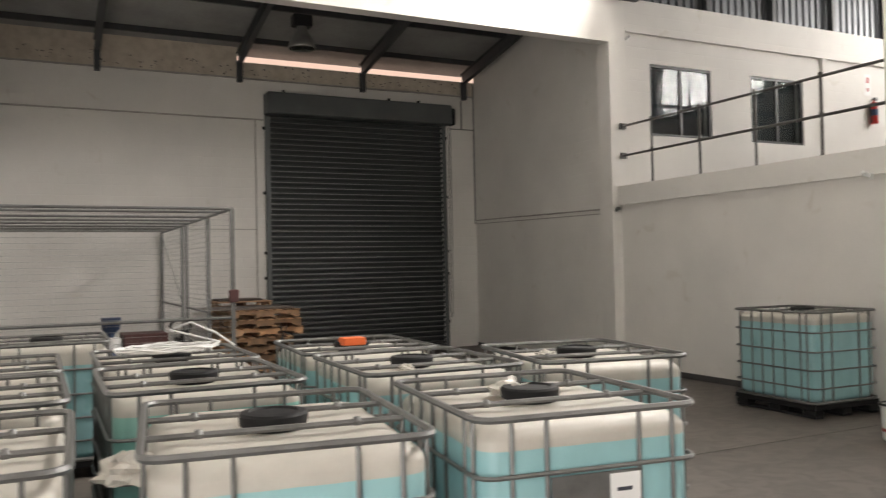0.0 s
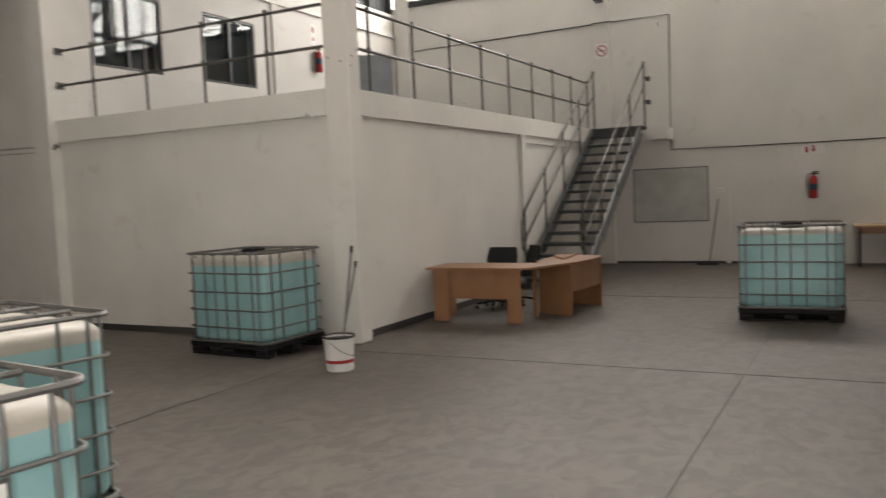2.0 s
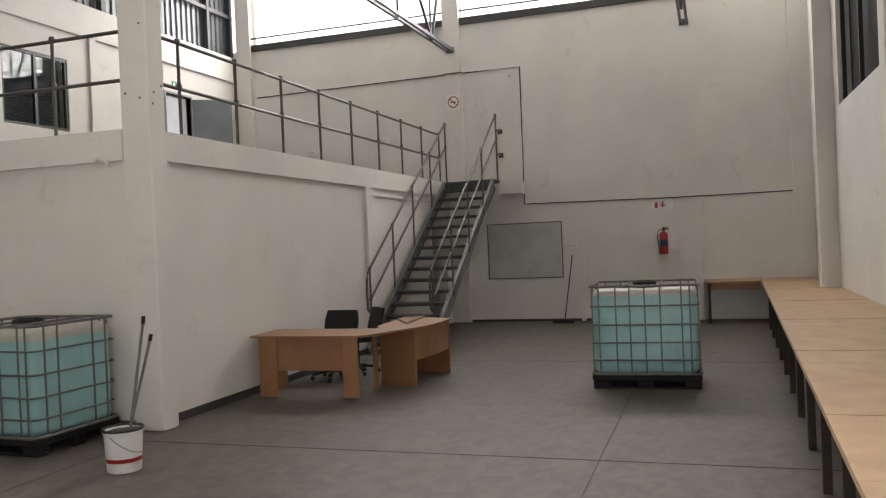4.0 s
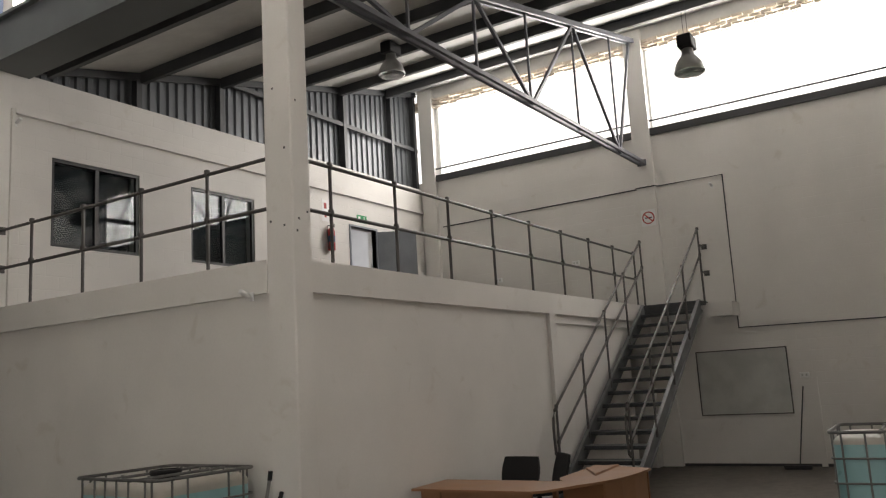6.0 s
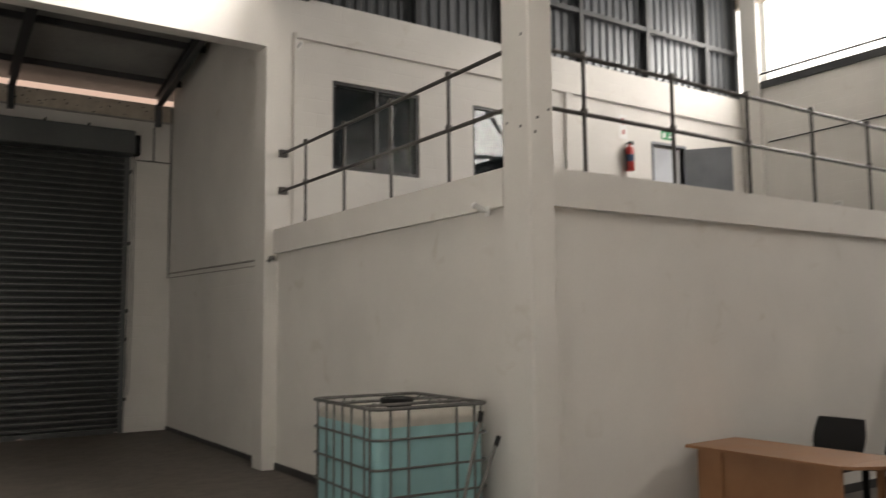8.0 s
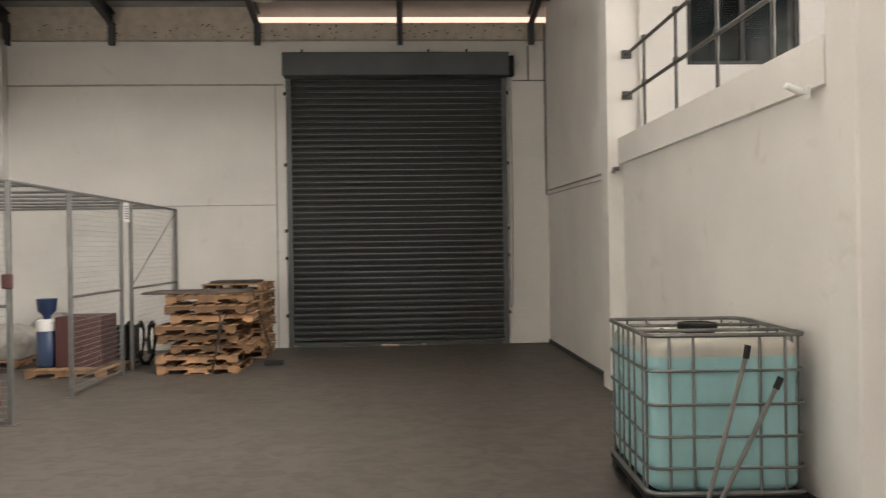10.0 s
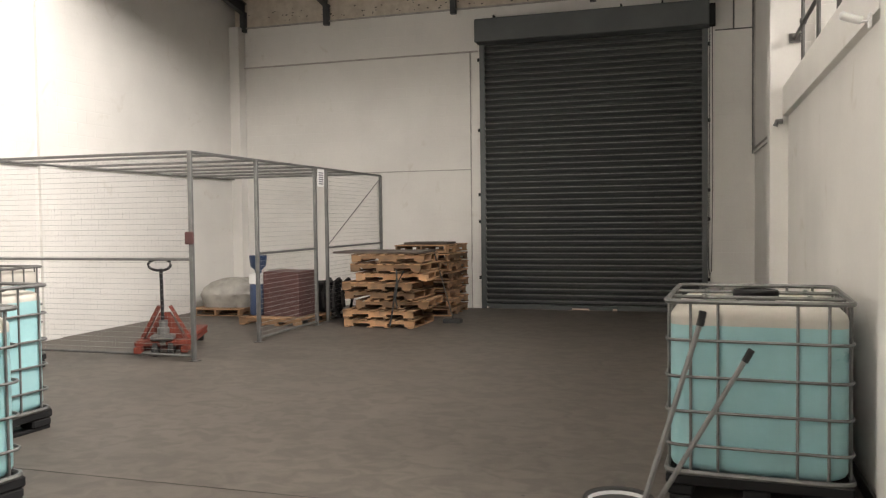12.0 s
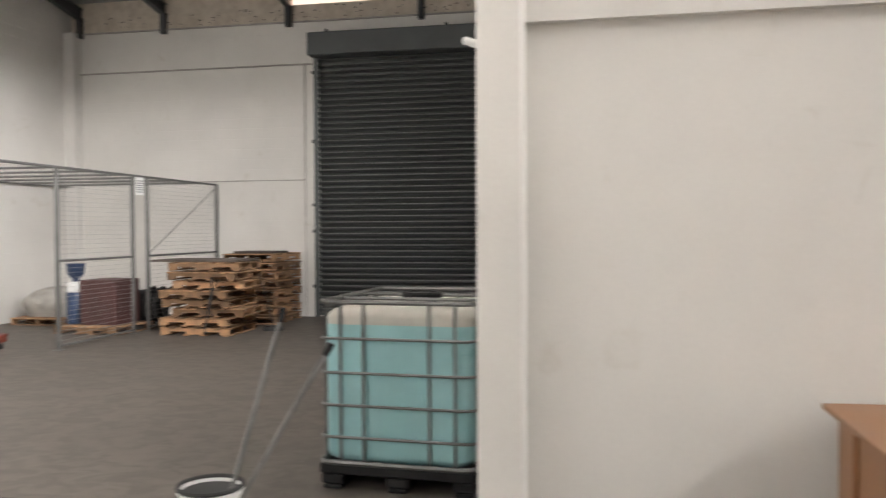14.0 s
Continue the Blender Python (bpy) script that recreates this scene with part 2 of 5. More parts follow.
# ---- mesh building ----
class Build:
    """Gathers boxes, tubes and lofts into one mesh."""

    def __init__(self):
        self.v, self.f, self.s = [], [], []

    def add(self, verts, faces, smooth=False):
        k = len(self.v)
        self.v += [tuple(p) for p in verts]
        self.f += [tuple(i + k for i in f) for f in faces]
        self.s += [smooth] * len(faces)
        return self

    def box(self, x0, x1, y0, y1, z0, z1, m=None, c=0.0):
        """A box; c chamfers its upright edges and its top rim."""
        x0, x1 = sorted((x0, x1)); y0, y1 = sorted((y0, y1)); z0, z1 = sorted((z0, z1))
        if c <= 0:
            v = [(x, y, z) for z in (z0, z1) for x, y in ((x0, y0), (x1, y0), (x1, y1), (x0, y1))]
            f = [(3, 2, 1, 0), (4, 5, 6, 7)] + [(i, (i + 1) % 4, (i + 1) % 4 + 4, i + 4) for i in range(4)]
        else:
            def ring(d, z):
                a, b, e, g = x0 + d, x1 - d, y0 + d, y1 - d
                return [(a + c, e, z), (b - c, e, z), (b, e + c, z), (b, g - c, z), (b - c, g, z), (a + c, g, z), (a, g - c, z), (a, e + c, z)]
            rings = [ring(c, z0), ring(0, z0 + c), ring(0, z1 - c), ring(c, z1)]
            v = [p for r in rings for p in r]
            f = [tuple(range(7, -1, -1)), tuple(range(24, 32))]
            f += [(8 * k + i, 8 * k + (i + 1) % 8, 8 * k + 8 + (i + 1) % 8, 8 * k + 8 + i) for k in range(3) for i in range(8)]
        if m is not None:
            v = [m @ Vector(p) for p in v]
        return self.add(v, f)

    def path(self, pts, r, n=8, closed=False, flat=1.0):
        """A round bar along points."""
        pts = [Vector(p) for p in pts]
        k = len(pts)
        rings = []
        up = None
        for i, p in enumerate(pts):
            a = pts[i - 1] if (i > 0 or closed) else p
            b = pts[(i + 1) % k] if (i < k - 1 or closed) else p
            d = (b - a).normalized()
            ref = Vector((0, 0, 1)) if abs(d.z) < 0.9 else Vector((1, 0, 0))
            u = d.cross(ref).normalized(); w = u.cross(d).normalized()
            rings += [p + r * (math.cos(2 * math.pi * j / n) * u + flat * math.sin(2 * math.pi * j / n) * w) for j in range(n)]
        f = []
        for i in range(k if closed else k - 1):
            i2 = (i + 1) % k
            f += [(i * n + j, i * n + (j + 1) % n, i2 * n + (j + 1) % n, i2 * n + j) for j in range(n)]
        if not closed:
            f += [tuple(range(n - 1, -1, -1)), tuple((k - 1) * n + j for j in range(n))]
        return self.add(rings, f, True)

    def lathe(self, profile, centre=(0, 0, 0), n=20, m=None):
        cx, cy, cz = centre
        v = [(cx + r * math.cos(2 * math.pi * j / n), cy + r * math.sin(2 * math.pi * j / n), cz + z) for r, z in profile for j in range(n)]
        if m is not None:
            v = [m @ Vector(p) for p in v]
        k = len(profile)
        f = [(i * n + j, i * n + (j + 1) % n, (i + 1) * n + (j + 1) % n, (i + 1) * n + j) for i in range(k - 1) for j in range(n)]
        f += [tuple(range(n - 1, -1, -1)), tuple((k - 1) * n + j for j in range(n))]
        return self.add(v, f, True)

    def loft(self, rings, smooth=True, caps=True):
        n = len(rings[0])
        v = [p for r in rings for p in r]
        f = [(i * n + j, i * n + (j + 1) % n, (i + 1) * n + (j + 1) % n, (i + 1) * n + j) for i in range(len(rings) - 1) for j in range(n)]
        if caps:
            f += [tuple(range(n - 1, -1, -1)), tuple((len(rings) - 1) * n + j for j in range(n))]
        return self.add(v, f, smooth)

    def done(self, name, mat, parent=None):
        me = bpy.data.meshes.new(name)
        me.from_pydata(self.v, [], self.f)
        me.materials.append(mat)
        me.polygons.foreach_set("use_smooth", self.s)
        me.update()
        if any(self.s):
            me.set_sharp_from_angle(angle=radians(40))
        ob = new(name, me)
        if parent:
            ob.parent = parent
        return ob


def structure(ob, label, category):
    return tagged(ob, label, category, kind="structure")


def thing(name, label, category, group=""):
    return tagged(new(name), label, category, group)


def part(name, data, parent, m=None):
    ob = new(name, data)
    ob.parent = parent
    if m is not None:
        ob.matrix_basis = m
    return ob


def strip(a, b, w, h):
    """A flat bar from a to b: matrix and length for a unit section."""
    a, b = Vector(a), Vector(b)
    d = (b - a)
    q = d.to_track_quat("X", "Z")
    return Matrix.Translation((a + b) / 2) @ q.to_matrix().to_4x4(), d.length


def bar(bd, a, b, w, h):
    m, ln = strip(a, b, w, h)
    bd.box(-ln / 2, ln / 2, -w / 2, w / 2, -h / 2, h / 2, m)


def ibeam(bd, a, b, w, h, t=0.012):
    m, ln = strip(a, b, w, h)
    bd.box(-ln / 2, ln / 2, -w / 2, w / 2, h / 2 - t, h / 2, m)
    bd.box(-ln / 2, ln / 2, -w / 2, w / 2, -h / 2, -h / 2 + t, m)
    bd.box(-ln / 2, ln / 2, -t / 2, t / 2, -h / 2 + t, h / 2 - t, m)


# ---- floor and walls ----
T = 0.23
b = Build().box(W - 0.3, E + 0.3, S - 0.3, N + 0.3, FL - 0.15, FL)
structure(b.done("floor", M_FLOOR), "worn grey concrete warehouse floor with scuffs", "floor")
b = Build()
for x in (2.6, 7.7, 12.9):
    b.box(x - 0.004, x + 0.004, S, YM - 0.2, FL + 0.0005, FL + 0.004)
for y in (1.28, 5.72):
    b.box(W, E if y < 5 else XC - 0.1, y - 0.002, y + 0.002, FL + 0.0045, FL + 0.007)
structure(b.done("floor_joint", M_JOINT), "dark sawn joints in the concrete floor", "floor joint")

SH0, SH1, SHT = 3.36, 7.29, 4.95                         # shutter opening
b = Build()
b.box(W - T, SH0, N, N + T, FL, 5.62).box(SH1, XC + 0.3, N, N + T, FL, 5.62).box(SH0, SH1, N, N + T, SHT, 5.62)
structure(b.done("wall_north", M_BLOCKY), "white painted blockwork wall round the roller shutter", "wall")
b = Build().box(2.75, XC + 0.3, N, N + T, 5.62, 5.94).box(W - T, 2.75, N, N + T, 5.62, 6.25)
structure(b.done("wall_north_cap", M_BRICK), "raw mortar and brick strip under the eaves", "wall")
# ledges take a darker grey in place of the shadow under them
b = Build().box(W, XC, N - 0.05, N, 5.595, 5.62).box(W, SH0 - 0.12, N - 0.045, N, 4.78, 4.805).box(SH0 - 0.28, SH0 - 0.265, N - 0.03, N, FL, 4.78).box(W + 0.4, SH0 - 0.28, N - 0.03, N, 2.565, 2.58)
structure(b.done("trim_north", M_LEDGE), "thin wall ledges tinted grey as their shadow lines", "trim")

b = Build().box(W - T, W, S - T, YD0, FL, 9.2).box(W - T, W, YD1, N, FL, 9.2).box(W - T, W, YD0, YD1, ZD, 9.2)
structure(b.done("wall_west", M_BLOCKX), "tall white painted blockwork wall", "wall")
b = Build()
for y in (5.6, 10.95):
    b.box(W, W + 0.05, y - 0.17, y + 0.17, FL, 8.2)
b.box(W, W + 0.22, N - 0.25, N, FL, 5.6)
structure(b.done("pilaster_west", M_WALL), "white painted concrete piers in the side wall", "pilaster")

# bay's east wall, north of the hall
b = Build()
b.box(XC + 0.02, XC + 0.25, HN + 0.1, N, FL, 7.0)
structure(b.done("wall_bay_east", M_BLOCKX), "white painted blockwork side wall of the shutter bay", "wall")
b = Build().path([(XC, HN + 0.12, 2.7), (XC, N - 0.02, 2.78)], 0.016, 6).path([(XC, HN + 0.12, 2.62), (XC, N - 0.02, 2.7)], 0.01, 6)
structure(b.done("trim_bay", M_LEDGE), "thin grey conduits along the bay wall", "conduit")

# fascia over the bay and the hall's north wall
b = Build().box(W, 7.95, 11.03, 11.28, 5.55, 6.46)
structure(b.done("beam_fascia", M_WALL), "deep white painted concrete beam over the bay", "beam")
b = Build().box(7.95, 8.3, 11.03, 11.38, FL, 6.9)
structure(b.done("pilaster_north", M_WALL), "white painted concrete pier at the mezzanine's edge", "pilaster")

DX0, DX1, DT = 15.79, 16.68, 5.2
WIN = ((9.06, 10.54), (11.56, 13.02))
WZ0, WZ1 = 4.03, 5.33
b = Build()
x = 8.3
for a, c in WIN:
    b.box(x, a, HN, HN + T, DECK, 6.46).box(a, c, HN, HN + T, DECK, WZ0).box(a, c, HN, HN + T, WZ1, 6.46)
    x = c
b.box(x, DX0, HN, HN + T, DECK, 6.46).box(DX0, DX1, HN, HN + T, DT, 6.46).box(DX1, E, HN, HN + T, DECK, 6.46)
structure(b.done("wall_offices", M_BLOCKY), "white painted blockwork office wall on the mezzanine", "wall")
b = Build().box(8.48, E, HN - 0.06, HN, 5.84, 5.91).box(8.44, 8.48, HN - 0.05, HN, DECK, 5.91).box(13.55, 13.72, HN - 0.05, HN, DECK, 5.86)
structure(b.done("trim_offices", M_WALL), "white ledge and pipe boxing on the office wall", "trim")

# east wall with its clerestory
b = Build().box(E, E + T, S - T, HN + T, FL, SILL)
structure(b.done("wall_east", M_BLOCKX), "tall white painted blockwork end wall", "wall")
b = Build()
for y in (11.0, 5.70, 0.72, S + 0.19):
    b.box(E - 0.1, E, y - 0.19, y + 0.19, FL, SILL).box(E - 0.1, E + T, y - 0.19, y + 0.19, SILL, 8.9)
structure(b.done("pilaster_east", M_WALL), "white painted concrete piers in the end wall", "pilaster")
b = Build()
for y0, y1 in ((5.89, 10.81), (0.91, 5.51), (S, 0.53)):
    b.box(E - 0.05, E + 0.05, y0, y1, SILL - 0.04, SILL + 0.11)
structure(b.done("trim_clerestory_sill", M_RAFTER), "dark steel flashing under the clerestory", "trim")
b = Build()
for y0, y1 in ((5.89, 10.81), (0.91, 5.51), (S, 0.53)):
    b.path([(E - 0.03, y0, SILL + 0.27), (E - 0.03, y1, SILL + 0.27)], 0.02)
structure(b.done("trim_clerestory_rail", M_RAFTER), "thin steel rail across the clerestory", "trim")
b = Build()
for k in range(60):
    y = S + 0.1 + k * 0.215
    for j in range(3):
        b.box(E - 0.02 - 0.02 * ((k + j) % 2), E + 0.1, y + 0.1 * (j % 2), y + 0.1 * (j % 2) + 0.195, HEAD + 0.012 * ((k * 7 + j) % 3) + 0.085 * j, HEAD + 0.085 * j + 0.07)
# added filler in the lining's colour, closing the gap above the packing
structure(Build().box(E + 0.02, E + 0.11, S, HN, HEAD + 0.25, roof_z(E)).done("trim_eaves_board", M_ROOF), "pale filler in place of roof lining at the edge", "trim")
structure(b.done("trim_eaves_packing", M_BRICK), "ragged brick packing under the roof edge", "trim")
for i, (y0, y1) in enumerate(((5.89, 10.81), (0.91, 5.51), (S, 0.53))):
    pane = structure(Build().box(E + 0.12, E + 0.13, y0, y1, SILL, HEAD + 0.1).done("window_%d" % (i + 1), M_LENS), "bright translucent clerestory glazing", "window")
    pane.visible_shadow = False

structure(Build().box(E + 1.2, E + 1.25, S - 6, HN + 8, 3.5, 12).done("backdrop_east", M_SKY), "plain bright overcast sky", "sky")
# glowing sheet that goes with the added west doorway
structure(Build().box(W - 2.0, W - 1.95, S - 1, 4, -0.1, 5).done("backdrop_west", M_SKY), "plain bright backdrop outside the added west doorway", "sky")
structure(Build().box(W - 1, XC + 1, N + 1.4, N + 1.45, -0.1, 8).done("backdrop_north", M_SKYN), "plain hazy bright sky", "sky")

# south wall with its dark windows
SW = ((10.5, 15.0, 3.6, 6.0), (16.4, 18.2, 3.7, 6.0))
b = Build()
x = W
for a, c, z0, z1 in SW:
    b.box(x, a, S - T, S, FL, 9.2).box(a, c, S - T, S, FL, z0).box(a, c, S - T, S, z1, 9.2)
    x = c
b.box(x, E, S - T, S, FL, 9.2)
structure(b.done("wall_south", M_BLOCKY), "white painted blockwork wall above the workbench", "wall")
b = Build().box(15.5, 15.8, S, S + 0.28, FL, 7.8).box(10.0, 10.3, S, S + 0.28, FL, 7.0)
structure(b.done("pilaster_south", M_WALL), "white painted concrete piers", "pilaster")
for i, (a, c, z0, z1) in enumerate(SW):
    w = structure(new("window_%d" % (i + 4)), "dark framed high side window", "window")
    f = Build()
    f.box(a, c, S - 0.12, S - 0.06, z0, z0 + 0.06).box(a, c, S - 0.12, S - 0.06, z1 - 0.06, z1)
    k = 3
    for j in range(k + 1):
        xx = a + 0.03 + (c - a - 0.06) * j / k
        f.box(xx - 0.03, xx + 0.03, S - 0.118, S - 0.062, z0 + 0.06, z1 - 0.06)
    f.done("frame", M_FRAME, w)
    Build().box(a, c, S - 0.2, S - 0.19, z0, z1).done("shade", M_BLIND, w)

# ---- mezzanine ----
b = Build().box(XC + 0.15, E, YM + 0.15, HN, DECK - 0.14, DECK)
structure(b.done("mezzanine_floor", M_FLOOR), "concrete mezzanine floor slab", "floor")
b = Build()
b.box(XC - 0.04, XC + 0.25, 6.1, 11.03, SOFFIT, DECK + 0.02)
structure(b.done("beam_mezzanine_west", M_WALL), "white painted concrete edge beam", "beam")
b = Build().box(8.345, E, YM - 0.03, YM + 0.25, SOFFIT, DECK + 0.02)
structure(b.done("beam_mezzanine_south", M_WALL), "white painted concrete edge beam", "beam")
b = Build().box(XC + 0.02, XC + 0.25, 6.1, 11.03, FL, SOFFIT)
structure(b.done("wall_mezzanine_west", M_WALL), "smooth white plastered wall under the mezzanine", "wall")
UX0, UX1 = 17.25, 18.25
b = Build().box(8.345, 13.78, YM + 0.03, YM + 0.25, FL, SOFFIT)
b.box(14.0, UX0, YM + 0.03, YM + 0.25, FL, SOFFIT).box(UX1, E, YM + 0.03, YM + 0.25, FL, SOFFIT).box(UX0, UX1, YM + 0.03, YM + 0.25, 2.2, SOFFIT)
structure(b.done("wall_mezzanine_south", M_WALL), "smooth white plastered wall beside the stairs", "wall")
b = Build().box(13.78, 14.0, YM - 0.03, YM + 0.25, FL, SOFFIT).box(14.0, E, YM - 0.01, YM + 0.03, 2.60, 2.64)
structure(b.done("pilaster_mezzanine", M_WALL), "white painted pier in the mezzanine wall", "pilaster")
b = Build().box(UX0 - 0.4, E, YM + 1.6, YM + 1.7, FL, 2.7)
structure(b.done("wall_store", M_STORE_SHADE), "store wall coloured for shade behind the doorway", "wall")
b = Build().box(8.085, 8.345, 5.745, 6.1, FL, 6.3, c=0.014)
structure(b.done("column", M_WALL), "white painted square concrete column", "column")
b = Build().box(XC - 0.0, XC + 0.02, 6.1, 11.03, FL, FL + 0.09).box(8.41, 13.78, YM + 0.01, YM + 0.03, FL, FL + 0.09).box(XC, XC + 0.02, 11.4, N, FL, FL + 0.07)
b.box(E - 0.012, E, 0.95, 5.5, FL, FL + 0.05)
structure(b.done("baseboard", M_SKIRT), "dark grey painted skirting band", "baseboard")

# ---- roofs ----
def sheet(name, mat, label, x0, x1, y0, y1):
    bd = Build()
    for (a, c) in ((x0, x1),):
        z0, z1 = roof_z(a + 1e-6), roof_z(c)
        v = [(a, y0, z0), (c, y0, z1), (c, y1, z1), (a, y1, z0)]
        v += [(p[0], p[1], p[2] + 0.08) for p in v]
        bd.add(v, [(3, 2, 1, 0), (4, 5, 6, 7)] + [(i, (i + 1) % 4, (i + 1) % 4 + 4, i + 4) for i in range(4)])
    return structure(bd.done(name, mat), label, "ceiling")


sheet("ceiling_east", M_ROOF, "pale insulated sloping roof lining", GUT, E + 0.5, S - T, HN + T)
sheet("ceiling_west", M_ROOF, "pale insulated sloping roof lining", W, GUT, S - T, HN + T)
b = Build()
ZN0, ZN1 = 6.16, 7.15
v = [(W, N + 0.4, ZN0), (XC + 0.3, N + 0.4, ZN0), (XC + 0.3, 11.2, ZN1), (W, 11.2, ZN1)]
v += [(p[0], p[1], p[2] + 0.05) for p in v]
b.add(v, [(0, 1, 2, 3), (7, 6, 5, 4)] + [(i, i + 4, (i + 1) % 4 + 4, (i + 1) % 4) for i in range(4)])
structure(b.done("ceiling_bay", M_ROOFN), "grey fibre cement lean-to roof sheets", "ceiling")


def bay_z(y):
    return ZN0 + (N + 0.4 - y) / (N + 0.4 - 11.2) * (ZN1 - ZN0)


b = Build()
for y in (15.75, 14.35, 12.95, 11.6):
    bar(b, (W, y, bay_z(y) - 0.06), (XC + 0.02, y, bay_z(y) - 0.06), 0.06, 0.11)
structure(b.done("purlin_bay", M_RAFTER), "dark steel purlins under the lean-to roof", "purlin")
b = Build()
for x in (-1.72, 0.15, 2.78, 5.4, 7.85):
    ibeam(b, (x, N, bay_z(N) - 0.24), (x, 11.28, bay_z(11.28) - 0.24), 0.11, 0.24)
    b.box(x - 0.05, x + 0.05, N - 0.12, N, 5.52, bay_z(N) - 0.3)
structure(b.done("rafter_bay", M_RAFTER), "dark steel rafters under the lean-to roof", "rafter")

b = Build()
for x in (9.0, 10.6, 12.3, 13.98, 15.66, 17.34):
    z = roof_z(x)
    b.box(x - 0.04, x + 0.04, S, HN, z - 0.2, z - 0.01)
for x in (-0.6, 1.1, 2.8, 4.5, 6.2, 7.6):
    z = roof_z(x)
    b.box(x - 0.04, x + 0.04, S, HN, z - 0.2, z - 0.01)
structure(b.done("purlin_hall", M_RAFTER), "dark steel purlins under the sloping roof", "purlin")

# valley gutter
b = Build().box(7.95, 8.55, S, 11.03, 6.3, 6.34).box(7.95, 7.99, S, 11.03, 6.34, 6.85).box(8.51, 8.55, S, 11.03, 6.34, 6.66)
b.box(7.88, 7.99, S, 11.03, 6.85, 6.89)
structure(b.done("gutter", M_BOX), "deep grey steel valley box gutter", "gutter")


def cladding(name, x0, x1, base, top, y):
    """Trapezoid-ribbed sheet standing from base to the roof."""
    bd = Build()
    p = 0.19
    xs = []
    x = x0
    while x < x1:
        for dx, dy in ((0, 0), (0.07, 0), (0.095, 0.035), (0.165, 0.035)):
            if x + dx < x1:
                xs.append((x + dx, dy))
        x += p
    v, f = [], []
    for x, dy in xs:
        v += [(x, y - dy, base), (x, y - dy, top(x)), (x, y - dy + 0.004, base), (x, y - dy + 0.004, top(x))]
    for i in range(len(xs) - 1):
        k = 4 * i
        f += [(k, k + 4, k + 5, k + 1), (k + 2, k + 3, k + 7, k + 6), (k + 1, k + 5, k + 7, k + 3)]
    bd.add(v, f)
    return structure(bd.done(name, M_CLAD), "grey ribbed steel gable cladding", "cladding")


cladding("cladding_east", 8.3, E, 6.44, roof_z, HN + 0.2)
cladding("cladding_west", W, 7.95, 6.44, roof_z, 11.25)
b = Build()
for x in (8.8, 10.55, 12.3, 14.05, 15.8, 17.55, 18.5):
    b.box(x - 0.05, x + 0.05, HN + 0.02, HN + 0.15, 6.46, roof_z(x) - 0.02)
bar(b, (12.5, HN + 0.06, 7.45), (E, HN + 0.06, 7.45), 0.05, 0.09)
bar(b, (8.4, HN + 0.04, roof_z(8.4) - 0.07), (E, HN + 0.04, roof_z(E) - 0.07), 0.06, 0.12)
for x in (-0.5, 2.0, 4.5, 6.8):
    b.box(x - 0.05, x + 0.05, 11.08, 11.2, 6.46, roof_z(x) - 0.02)
structure(b.done("cladding_rail", M_RAFTER), "dark steel posts and rails of the gable", "cladding rail")

# west hall's clerestory over the gutter
b = Build()
for y in (S + 0.1, 0.3, 5.75, 11.0):
    b.box(8.2, 8.3, y - 0.12, y + 0.12, 6.5, 8.9)
structure(b.done("clerestory_post", M_WALL), "white posts of the roof glazing", "post")
structure(Build().box(8.36, 8.38, S, 11.2, 6.5, 8.95).done("clerestory_backing", M_ROOF), "pale sheet behind the roof glazing", "wall")


# lattice trusses
def truss(y):
    t = thing("roof_truss", "grey painted steel lattice roof truss", "truss", "roof trusses")
    za = 5.93
    def top(x):
        return roof_z(x) - 0.28
    bd = Build()
    for dy in (-0.06, 0.06):
        bar(bd, (8.41, y + dy, za), (E - 0.1, y + dy, za + 0.08), 0.05, 0.065)
    bd.box(E - 0.14, E - 0.1, y - 0.09, y + 0.09, za + 0.02, za + 0.15)
    bd.done("bottom_chord", M_TRUSS, t)
    bd = Build()
    for dy in (-0.06, 0.06):
        bar(bd, (8.41, y + dy, top(8.45)), (E - 0.1, y + dy, top(E - 0.06)), 0.05, 0.09)
    bd.done("top_chord", M_TRUSS, t)
    bd = Build()
    xs = [8.5, 10.2, 11.85, 13.5, 15.35, 17.25, 18.4]
    for i, x in enumerate(xs[:-1]):
        lo, hi = (x, y, za + 0.04), (xs[i + 1], y, top(xs[i + 1]))
        if i % 2 == 0:
            lo, hi = (xs[i + 1], y, za + 0.04), (x, y, top(x))
        bar(bd, lo, hi, 0.05, 0.05)
        bar(bd, (x, y + 0.02, za + 0.04), (x, y + 0.02, top(x)), 0.035, 0.035)
    bd.done("web", M_TRUSS, t)
    return t


truss(5.72)
truss(0.72)


